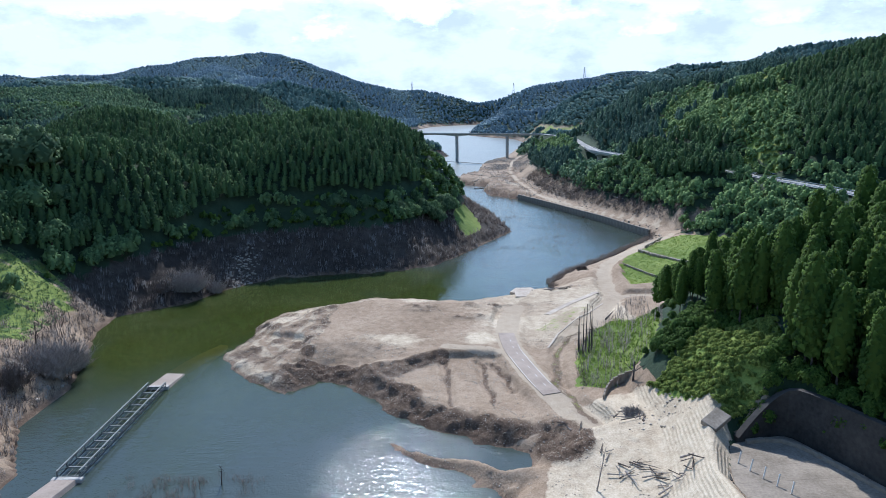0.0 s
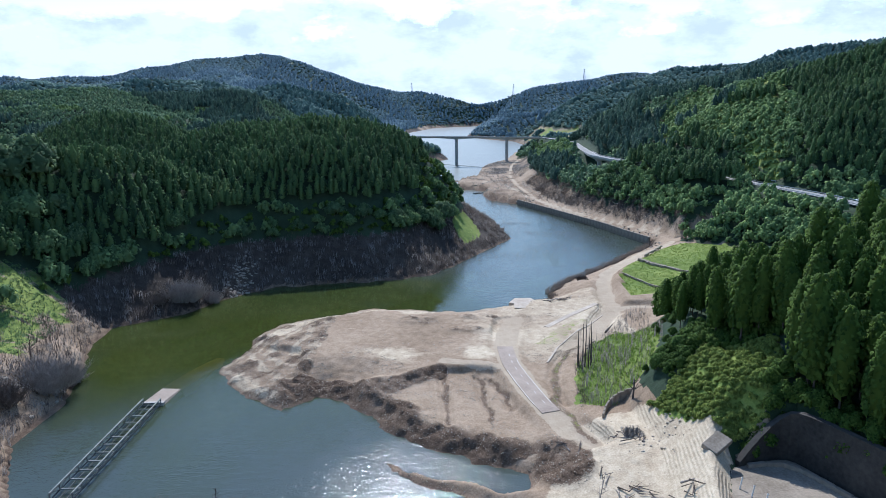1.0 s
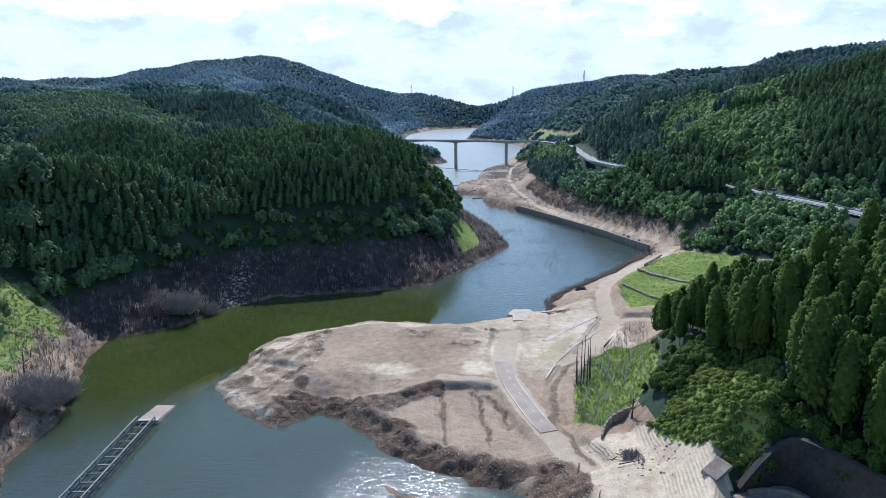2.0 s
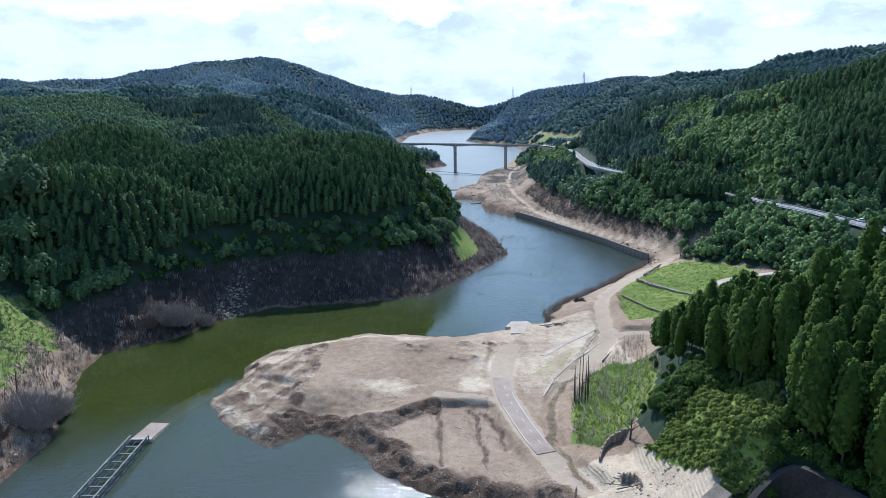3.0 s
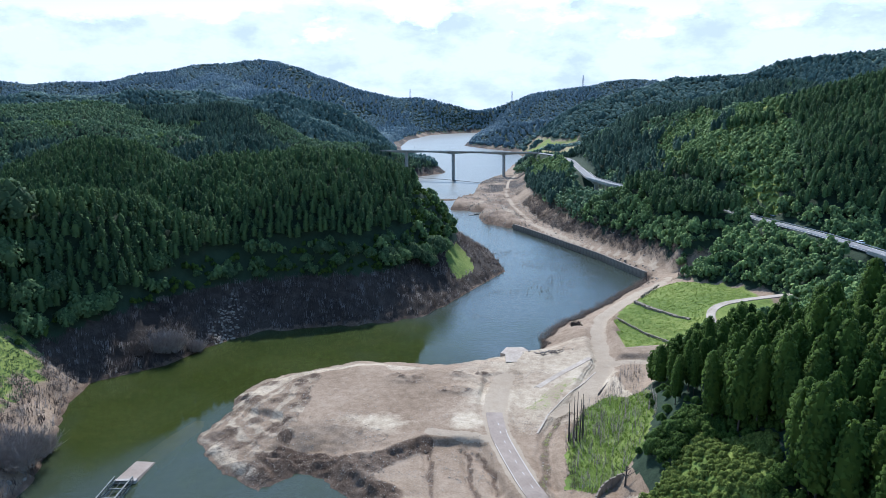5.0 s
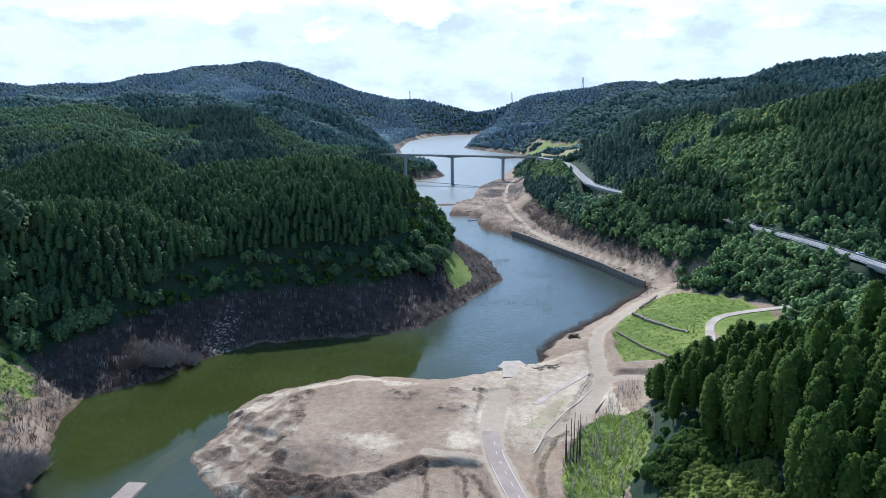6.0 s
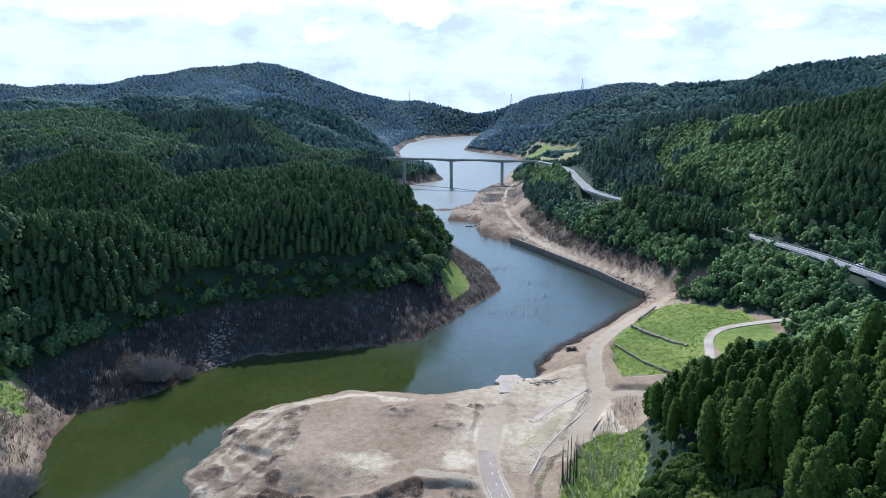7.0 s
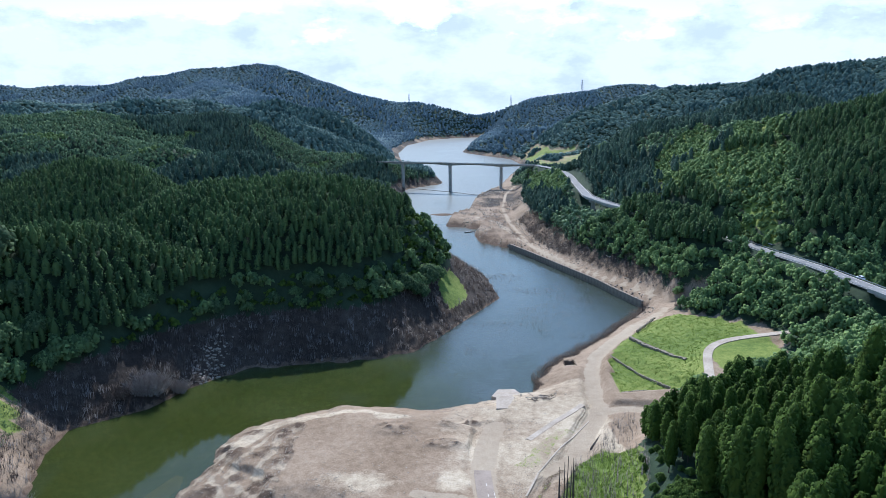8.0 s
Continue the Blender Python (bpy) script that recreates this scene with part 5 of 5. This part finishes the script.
def brush():
    r = np.random.default_rng(61)
    X, Y = r.uniform(-175, 45, 30000), r.uniform(140, 560, 30000)
    X, Y = np.append(X, r.uniform(-150, 40, 14000)), np.append(Y, r.uniform(560, 1160, 14000))
    z, sd, left, east, field, dfoot, hill = terrain(X, Y)
    zn = ground_zones(X, Y, z, sd, left, east, field, dfoot)
    thick = bumps(X, Y, 12, 62, 3)
    ok = left & (sd > 0.5) & (sd < 30) & (zn[0] < 0.5) & (zn[1] < 0.5) & (thick > -0.35)
    P = np.stack([X, Y, height(X, Y)], 1)[ok]
    tall = [twig_cluster(k, 6, 3.2, 1.0, 0.10) for k in range(5)]
    pale = r.uniform(0, 1, len(P)) < 0.25
    scatter("dead_brush", tall, P[pale], r.uniform(0.55, 1.25, pale.sum()), M_DEAD, "bleached dead stems standing on the bare bank", "dead brush")
    scatter("dead_brush", tall, P[~pale], r.uniform(0.5, 1.2, (~pale).sum()), M_BRUSH, "brown dead brush on the bare bank, darkened for shade", "dead brush")
    X, Y = r.uniform(40, 150, 9000), r.uniform(395, 720, 9000)
    z, sd, left, east, field, dfoot, hill = terrain(X, Y)
    ok = ~left & east & (z > 7) & (z < 20) & (to_line(X, Y, BANK_ROAD)[0] > 4)
    P = np.stack([X, Y, height(X, Y)], 1)[ok]
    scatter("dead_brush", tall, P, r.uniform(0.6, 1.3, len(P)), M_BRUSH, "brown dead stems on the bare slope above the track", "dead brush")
    # reeds along the water beside the lane, and thin stems standing in the shallows
    X, Y = r.uniform(40, 122, 16000), r.uniform(300, 425, 16000)
    z, sd, left, *_ = terrain(X, Y)
    ok = ~left & (sd > -4 - 9 * np.maximum(0, bumps(X, Y, 18, 63, 2))) & (sd < 2.2) & (to_line(X, Y, DIRT_ROAD)[0] > 3.4)
    P = np.stack([X, Y, np.maximum(height(X, Y), -1.2)], 1)[ok]
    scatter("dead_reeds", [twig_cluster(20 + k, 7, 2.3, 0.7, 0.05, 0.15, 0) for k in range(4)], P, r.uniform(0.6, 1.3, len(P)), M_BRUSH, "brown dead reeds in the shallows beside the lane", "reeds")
    X, Y = r.uniform(10, 115, 5000), r.uniform(345, 530, 5000)
    z, sd, left, *_ = terrain(X, Y)
    ok = (sd < 0) & (sd > -40) & (bumps(X, Y, 22, 64, 2) > 0.22)
    P = np.stack([X, Y, 0 * X - 0.5], 1)[ok]
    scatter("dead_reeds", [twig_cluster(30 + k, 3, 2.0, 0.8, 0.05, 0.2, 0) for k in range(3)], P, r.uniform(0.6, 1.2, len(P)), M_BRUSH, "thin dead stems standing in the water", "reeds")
    X, Y = r.uniform(-82, -44, 420), r.uniform(118, 142, 420)
    ok = bumps(X, Y, 9, 65, 2) > -0.1
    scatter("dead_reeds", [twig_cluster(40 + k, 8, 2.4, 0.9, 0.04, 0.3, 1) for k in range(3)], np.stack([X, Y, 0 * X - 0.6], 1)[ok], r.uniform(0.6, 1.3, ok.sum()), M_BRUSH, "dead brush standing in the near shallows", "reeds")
    X, Y = r.uniform(28, 72, 2600), r.uniform(170, 262, 2600)
    ok = (within(X, Y, GREEN, 3) > 0.3) | (inside(X, Y, [(45, 228), (54, 240), (66, 262), (78, 262), (62, 236)]))
    P = np.stack([X, Y, height(X, Y)], 1)[ok]
    few = r.uniform(0, 1, len(P)) < 0.4
    scatter("dead_brush", [twig_cluster(50 + k, 3, 4.0, 0.6, 0.06, 0.15, 1) for k in range(4)], P[few], r.uniform(0.5, 1.2, few.sum()), M_DEAD, "thin dead saplings among the grass", "dead brush")
    edge = ok & (to_line(X, Y, [(31, 178), (34, 203), (43, 229)])[0] < 3.5)
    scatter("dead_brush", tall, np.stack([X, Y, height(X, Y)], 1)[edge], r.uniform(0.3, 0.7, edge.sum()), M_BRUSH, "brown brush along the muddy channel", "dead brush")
    X, Y = r.uniform(60, 112, 900), r.uniform(276, 376, 900)
    dB = np.minimum(to_line(X, Y, [(77, 325), (81, 314), (85, 302), (93, 289)])[0], to_line(X, Y, [(96, 358), (110, 378)])[0])
    ok = dB < 1.2
    scatter("dead_brush", [twig_cluster(60 + k, 3, 2.6, 0.6, 0.06, 0.15, 1) for k in range(3)], np.stack([X, Y, height(X, Y)], 1)[ok], r.uniform(0.6, 1.2, ok.sum()), M_BRUSH, "row of dead stems across the terrace", "dead brush")


brush()


def grass_tufts():
    """Blades and herbs that break up the green patches."""
    r = np.random.default_rng(71)
    tuft = [twig_cluster(80 + k, 9, 0.8, 0.6, 0.09, 0.6, 0) for k in range(4)]
    for outline, n, lo, hi, mat, label in ((FIELD, 5200, 0.5, 1.1, M_GRASS, "rough green grass over the terraced field"), (GREEN, 3200, 0.6, 1.3, M_GRASS, "tall green grass on the slope by the lane"),
                                           # broad-leaf colour: rank growth, and darker to imitate part shade
                                           (HEADLAND, 2600, 0.7, 1.5, M_BROAD, "rank green herbs on the headland, colour darkened for part shade")):
        xs_, ys_ = [p[0] for p in outline], [p[1] for p in outline]
        X, Y = r.uniform(min(xs_), max(xs_), n), r.uniform(min(ys_), max(ys_), n)
        ok = inside(X, Y, outline)
        scatter("grass", tuft, np.stack([X, Y, height(X, Y)], 1)[ok], r.uniform(lo, hi, ok.sum()), mat, label, "grass")
    X, Y = r.uniform(46, 76, 1100), r.uniform(137, 172, 1100)
    ok = inside(X, Y, SHRUBS)
    P = np.stack([X, Y, height(X, Y)], 1)[ok]
    scatter("shrubs", lobed(4, 17, 0.28, 72, wide=1.5, tall=1.9, lobes=5, hull=4, rows=2, leaf=3), P, r.uniform(0.25, 0.9, len(P)), M_NEARSHRUB, "bright green shrubs on the slope above the apron", "shrubs")


def knoll_undergrowth():
    r = np.random.default_rng(73)
    X, Y = r.uniform(54, 84, 330), r.uniform(160, 184, 330)
    ok = ~inside(X, Y, SHRUBS) & ~inside(X, Y, GREEN) & (height(X, Y) > 11)
    P = np.stack([X, Y, height(X, Y)], 1)[ok]
    # dark leaf colour imitates shade under the trees
    scatter("undergrowth", lobed(4, 30, 0.26, 74, wide=1.7, tall=2.2, lobes=5, hull=5, rows=2, leaf=3), P, r.uniform(0.6, 1.5, len(P)), M_CYPRESS, "undergrowth on the knoll, dark leaf colour standing in for shade", "shrubs")


knoll_undergrowth()
M_GRASS = foliage("grass_blades", (0.09, 0.16, 0.022), (0.25, 0.35, 0.055), (0.22, 0.29, 0.05))
grass_tufts()


def stones():
    r = random.Random(5)
    shapes = []
    for k in range(6):
        bm = bmesh.new()
        bmesh.ops.create_icosphere(bm, subdivisions=1, radius=0.5)
        for v in bm.verts:
            v.co *= r.uniform(0.6, 1.15)
            v.co.z *= 0.65
        V = np.array([v.co[:] for v in bm.verts])
        F = np.array([[v.index for v in f.verts] for f in bm.faces])
        bm.free()
        shapes.append((V, F))
    g = np.random.default_rng(81)
    X, Y = g.uniform(-84, 60, 62000), g.uniform(118, 290, 62000)
    z, sd, left, east, field, dfoot, hill = terrain(X, Y)
    zn = ground_zones(X, Y, z, sd, left, east, field, dfoot)
    rubble = (zn[2] > 0.35) | (X < -50) | (bumps(X, Y, 11, 82, 3) > 0.22) | (g.uniform(0, 1, len(X)) < 0.12)
    ok = ~left & (sd > 0.3) & rubble & (np.minimum.reduce([to_line(X, Y, l)[0] for l in ROADS]) > 4) & (X < 40)
    P = np.stack([X, Y, height(X, Y)], 1)[ok]
    size = 0.13 + 0.5 * g.uniform(0, 1, len(P)) ** 4
    dark = g.uniform(0, 1, len(P)) < 0.6
    scatter("rubble", shapes, P[dark], size[dark], M_STONE, "dark lumps of dried mud and stone on the lake bed", "rubble")
    scatter("rubble", shapes, P[~dark], size[~dark], M_ROCK, "pale loose stones on the lake bed", "rubble")
    X, Y = g.uniform(-10, 125, 9000), g.uniform(400, 1000, 9000)
    z, sd, left, *_ = terrain(X, Y)
    ok = ~left & (sd > 0.5) & (z < 15) & (to_line(X, Y, BANK_ROAD)[0] > 3.5) & (bumps(X, Y, 22, 83, 3) > -0.05)
    P = np.stack([X, Y, height(X, Y)], 1)[ok]
    dark = g.uniform(0, 1, len(P)) < 0.55
    scatter("rubble", shapes, P[dark], g.uniform(0.5, 2.2, dark.sum()), M_STONE, "dark rubble along the farther shore", "rubble")
    scatter("rubble", shapes, P[~dark], g.uniform(0.5, 2.4, (~dark).sum()), M_ROCK, "pale rubble along the farther shore", "rubble")
    for n, (cx, cy, sx, sy, lo, hi) in ((150, (-101, 311, 9, 5, 0.6, 2.4)), (110, (-106, 322, 5, 10, 0.6, 2.2)), (60, (-128, 188, 9, 12, 0.5, 2.0)), (60, (48, 152, 7, 9, 0.3, 1.1)), (40, (40, 283, 8, 5, 0.4, 1.3))):
        X, Y = g.normal(cx, sx * 0.6, n), g.normal(cy, sy * 0.6, n)
        zz = height(X, Y)
        ok = zz > 0.02
        scatter("boulders", shapes, np.stack([X, Y, zz], 1)[ok], g.uniform(lo, hi, ok.sum()), M_ROCK, "heap of pale broken boulders", "rocks")


stones()


def dead_tree(at, tall, thick, branches, mat, label, group="", seed=0, lean=(0, 0), bare=0.45, reach=0.3):
    r = random.Random(seed)
    th = thing("dead_tree", label, "dead tree", at, group)
    top = Vector((lean[0], lean[1], tall))
    part("trunk", tapered(bmesh.new(), (0, 0, -0.8), top, thick, thick * 0.3, 6), mat, th)
    for k in range(branches):
        f = r.uniform(bare, 0.97)
        p = top * f
        a = r.uniform(0, 6.28)
        ln = tall * reach * (1.15 - f) * r.uniform(0.6, 1.4)
        q = p + Vector((math.cos(a), math.sin(a), r.uniform(0.3, 1.0))) * ln
        bm = tapered(bmesh.new(), p, q, thick * 0.4, thick * 0.1, 4)
        for _ in range(2):
            m = p + (q - p) * r.uniform(0.4, 0.9)
            b = r.uniform(0, 6.28)
            tapered(bm, m, m + Vector((math.cos(b), math.sin(b), 0.6)) * ln * 0.4, thick * 0.16, thick * 0.05, 3)
        part("branch", bm, mat, th)
    return th


def dead_trees():
    for k, (x, y, h) in enumerate([(37.6, 203.5, 14.5), (38.6, 205, 15.5), (39.4, 203.8, 13.5), (40.4, 205.6, 14.5), (37.0, 207.2, 11), (41.2, 208, 12), (36.4, 205, 9)]):
        dead_tree((x, y, stand(x, y)), h, 0.24, 4, M_BLACKWOOD, "tall blackened dead trunk standing beside the lane", "dead trunks by the lane", k, (0.3 * math.sin(k), 0.2), 0.3, 0.1)
    dead_tree((46, 175.5, stand(46, 175.5)), 5.5, 0.35, 9, M_BLACKWOOD, "dark bare tree beside the concrete wall", "", 31, (0.4, 0.2), 0.4, 0.6)
    dead_tree((27, 127, stand(27, 127)), 9, 0.16, 8, M_DEAD, "slender leaning dead tree on the pale slope", "", 32, (2.0, 1.5), 0.3, 0.35)
    dead_tree((115, 415, stand(115, 415)), 6, 0.3, 10, M_BLACKWOOD, "dark bare tree at the end of the retaining wall", "", 33, (0, 0), 0.35, 0.5)
    dead_tree((-138, 208, stand(-138, 208)), 8, 0.28, 9, M_BRUSH, "bare brown tree on the headland", "", 34, (0.4, 0), 0.35, 0.4)
    dead_tree((-54, 139, -0.5), 5, 0.2, 8, M_BRUSH, "dead tree standing in the near shallows", "", 35, (0.2, 0), 0.3, 0.4)


dead_trees()


def dead_bush(at, wide, tall, stems, mat, label, seed):
    th = thing("dead_bush", label, "dead bush", at)
    V, F = twig_cluster(seed, stems, tall, wide * 0.4, 0.13, 1.1, 3)
    part("stem_mass", mesh_of("stem_mass", V, F, mat), mat, th)
    V, F = twig_cluster(seed + 1, stems * 2, tall * 0.75, wide * 0.5, 0.085, 1.6, 4)
    part("twig_mass", mesh_of("twig_mass", V, F, mat), mat, th)


for k, (x, y, w, h, n, mat, label) in enumerate([(-127, 197, 16, 9.5, 420, M_DEAD, "wide grey leafless bush at the water's edge"), (-126, 208, 8, 6.0, 150, M_DEAD, "grey leafless bush on the bare headland"),
                                                  (-122, 292, 13, 9.0, 300, M_DEAD, "large grey leafless bush on the shaded bank"), (-113, 300, 7, 6.0, 80, M_DEAD, "leafless bush on the shaded bank"),
                                                  (-130, 283, 6, 5.0, 60, M_BRUSH, "leafless bush by the shaded water"), (41, 155, 4, 2.2, 60, M_DEAD, "flattened grey brushwood on the pale slope"),
                                                  (58, 322, 5, 2.6, 70, M_BRUSH, "low brown thicket beside the lane"),
                                                  (-128, 180, 8, 6.5, 150, M_BRUSH, "dense brown leafless bush above the boulders"), (-133, 172, 7, 5.5, 120, M_DEAD, "grey leafless bush above the boulders")]):
    dead_bush((x, y, stand(x, y)), w, h, n, mat, label, 200 + 3 * k)


def driftwood():
    r = random.Random(9)
    for cx, cy, n, sx, sy, turn0 in ((31, 140, 4, 3, 2, 30), (36.5, 131, 17, 4.5, 2.6, -35), (43, 126, 15, 4, 3, -40), (40, 154, 7, 3, 3, 20), (40, 281, 20, 5, 4, -40), (26, 158, 3, 3, 3, 60)):
        for k in range(n):
            x, y, ln = cx + r.uniform(-sx, sx), cy + r.uniform(-sy, sy), r.uniform(1.2, 6.5)
            th = thing("driftwood_log", "weathered driftwood log stranded on the dry bed", "log", (x, y, stand(x, y) + 0.12), "stranded driftwood", turn0 + r.uniform(-75, 75))
            t = r.uniform(0.1, 0.24)
            bm = tapered(bmesh.new(), (-ln / 2, 0, 0), (ln / 2, r.uniform(-0.3, 0.3), r.uniform(0.0, 0.9)), t, t * 0.4, 6)
            tapered(bm, (0.1 * ln, 0, 0.1), (0.35 * ln, r.uniform(-0.9, 0.9), r.uniform(0.3, 1.0)), t * 0.4, t * 0.1, 4)
            part("log", bm, M_DEAD if k % 2 else M_BRUSH, th)


driftwood()


def wall_bushes():
    """Growth hanging over the top of the cutting wall."""
    shapes = lobed(3, 50, 0.34, 95, wide=2.6, tall=4.0, lobes=8, hull=5, rows=2, leaf=3)
    r = random.Random(14)
    for k, (x, y) in enumerate([(66, 140), (69, 141.5), (72, 140.5), (73.5, 136.5), (75, 132.5), (76.5, 128.5), (78.5, 124), (80.5, 119.5), (82.5, 114.5), (84, 109.5), (86, 104), (71, 146), (76, 141), (79, 135), (82, 128), (86, 120), (67, 144), (64, 138), (70, 139), (72.5, 135), (74, 131), (75.5, 127), (77.5, 122.5), (79.5, 118), (81.5, 113), (83, 108), (68, 139.5), (61, 137)]):
        V, F = shapes[k % 3]
        th = thing("bush", "dense dark green bush hanging over the concrete wall", "bush", (x, y, stand(x, y) - 1.0), "bushes over the wall", 60 * k)
        me = mesh_of("foliage", V * r.uniform(0.9, 1.35), F, M_CYPRESS, True)
        part("foliage", me, M_CYPRESS, th)


wall_bushes()


def bank_trees():
    """Single broadleaf trees that stand out against the dark foot of the wood."""
    shapes = lobed(4, 44, 0.42, 91, wide=4.2, tall=5.0, lobes=11, hull=5, rows=2, leaf=3)
    kinds = [tree_kind("broadleaf_tree", "broadleaf tree with flat pale green tiers above the bank", s, M_PALEBROAD if k % 2 else M_BROAD, 3.5, 0.2, 6, "broadleaf trees on the bank", 90 + k) for k, s in enumerate(shapes)]
    spots = [(-139, 325, 1.7), (-166, 290, 1.7), (-158, 282, 1.4), (-176, 296, 1.9), (-184, 284, 1.6), (-190, 302, 1.9), (-150, 292, 1.3), (-200, 294, 1.9), (-172, 278, 1.3), (-205, 310, 1.8), (-192, 274, 1.5), (-112, 345, 0.7), (-98, 352, 0.6), (-86, 357, 0.65), (-76, 362, 0.7), (-68, 366, 0.8), (-60, 364, 0.7), (-52, 369, 0.8),
             (-44, 371, 0.75), (-36, 376, 0.85), (-28, 383, 1.0), (-22, 392, 1.1), (-17, 402, 1.2), (-12, 413, 1.2), (-9, 424, 1.1), (-14, 396, 0.9), (-6, 432, 1.0)]
    used = set()
    for k, (x, y, s) in enumerate(spots):
        src = kinds[k % 4]
        m = pose(x, y, stand(x, y), 0, 0, 77 * k) @ Matrix.Diagonal((s, s, s, 1))
        if src.name in used:
            copy_thing(src, m)
        else:
            used.add(src.name)
            src.matrix_world = m


bank_trees()

# ---- small things far off ----


def car(at, turn, van=False):
    th = thing("car", "white van on the hillside road" if van else "white car on the hillside road", "car", at, "", turn)
    ln, wd, hi = (4.8, 1.8, 1.95) if van else (4.4, 1.75, 1.45)
    low = boxed((ln, wd, hi * 0.45), pose(0, 0, 0.35 + hi * 0.22), 0.12)
    part("body", low, M_WHITECAR, th)
    bm = boxed((ln * (0.8 if van else 0.55), wd * 0.92, hi * 0.42), pose(-0.1 * ln, 0, 0.33 + hi * 0.63), 0.18)
    part("windows", bm, M_GLASS, th)
    part("roof", boxed((ln * (0.74 if van else 0.42), wd * 0.86, 0.08), pose(-0.1 * ln, 0, 0.34 + hi * 0.85), 0.03), M_WHITECAR, th)
    for sx in (-0.31, 0.31):
        for sy in (-0.46, 0.46):
            part("wheel", tapered(bmesh.new(), (sx * ln, sy * wd - 0.1, 0.33), (sx * ln, sy * wd + 0.1, 0.33), 0.33, 0.33, 12), M_TYRE, th)


car((200.3, 350, 36.4), 100)
car((189.6, 424, 37.2), 108, True)
car((185, 440, 37.3), 108)


def boat(at, turn):
    th = thing("boat", "small dark work boat moored at the far spit", "boat", at, turn=turn)
    bm = bmesh.new()
    rows = []
    for k in range(7):
        u = k / 6
        w = 0.95 * math.sin(math.pi * (0.12 + 0.78 * u)) ** 0.7
        x = (u - 0.5) * 6
        rows.append([bm.verts.new((x, s * w, z)) for s, z in ((-1, 0.75), (-0.7, 0.0), (0.7, 0.0), (1, 0.75))])
    for a, b in zip(rows, rows[1:]):
        for k in range(3):
            bm.faces.new((a[k], a[k + 1], b[k + 1], b[k]))
    bm.faces.new(rows[0])
    bm.faces.new(rows[-1][::-1])
    part("hull", bm, M_DARKSTEEL, th)
    part("deck", boxed((4.4, 1.5, 0.1), pose(0, 0, 0.55)), M_STEEL, th)


def boom():
    pts, nrm = resampled([(-91, 1090, 0.1), (-47, 1054, 0.1), (-7, 1022, 0.1), (38, 975, 0.1)], 6.0, 4)
    th = thing("floating_boom", "dark floating boom drawn across the narrows by the bridge", "boom")
    part("float_line", swept("float_line", pts, nrm, slab_section(0.5, 0.35, 0.6), M_DARKSTEEL), M_DARKSTEEL, th)


boom()
boat((19, 689, -0.1), 20)
boat((15, 686, -0.1), 5)


def house(at, size, turn):
    th = thing("house", "small pale building with a dark roof beside the road", "house", at, "", turn)
    w, d, h = size
    part("wall", boxed((w, d, h), pose(0, 0, h / 2 - 0.5)), M_PLASTER, th)
    bm = bmesh.new()
    vs = [bm.verts.new(p) for p in ((-w * 0.56, -d * 0.62, h - 0.6), (w * 0.56, -d * 0.62, h - 0.6), (w * 0.56, d * 0.62, h - 0.6), (-w * 0.56, d * 0.62, h - 0.6), (-w * 0.56, 0, h + d * 0.28), (w * 0.56, 0, h + d * 0.28))]
    for f in ((0, 1, 5, 4), (2, 3, 4, 5), (0, 4, 3), (1, 2, 5), (3, 2, 1, 0)):
        bm.faces.new([vs[k] for k in f])
    part("roof", bm, M_ROOF, th)
    for k in range(3):
        part("window", boxed((w * 0.16, 0.12, h * 0.3), pose((k - 1) * w * 0.28, -d / 2 - 0.03, h * 0.45)), M_GLASS, th)


for x, y, s, t in ((166, 1068, (14, 8, 5), 15), (186, 1095, (9, 7, 4.5), 40), (150, 1046, (8, 6, 4), 10)):
    house((x, y, stand(x, y) - 0.2), s, t)


def pylon(at, tall):
    th = thing("transmission_tower", "slim grey lattice transmission tower on the far ridge", "tower", at, "towers on the ridges")
    w = tall * 0.09
    for sx in (-1, 1):
        for sy in (-1, 1):
            part("leg", beam(bmesh.new(), (sx * w, sy * w, -2), (sx * w * 0.15, sy * w * 0.15, tall), tall * 0.014, tall * 0.014), M_STEEL, th)
    for k in range(6):
        z0, z1 = tall * k / 6, tall * (k + 1) / 6
        a, b = w * (1 - 0.85 * k / 6), w * (1 - 0.85 * (k + 1) / 6)
        for sx in (-1, 1):
            part("brace", beam(bmesh.new(), (-a, sx * a, z0), (b, sx * b, z1), tall * 0.008, tall * 0.008), M_STEEL, th)
    for f, ln in ((0.68, 0.13), (0.82, 0.11), (0.95, 0.08)):
        part("cross_arm", beam(bmesh.new(), (-tall * ln, 0, tall * f), (tall * ln, 0, tall * f), tall * 0.012, tall * 0.012), M_STEEL, th)


for x, y, z, tall in ((539, 3095, 190, 56), (230, 3095, 145, 44), (-218, 3095, 155, 44)):
    pylon((x, y, max(stand(x, y), z - 12)), tall)
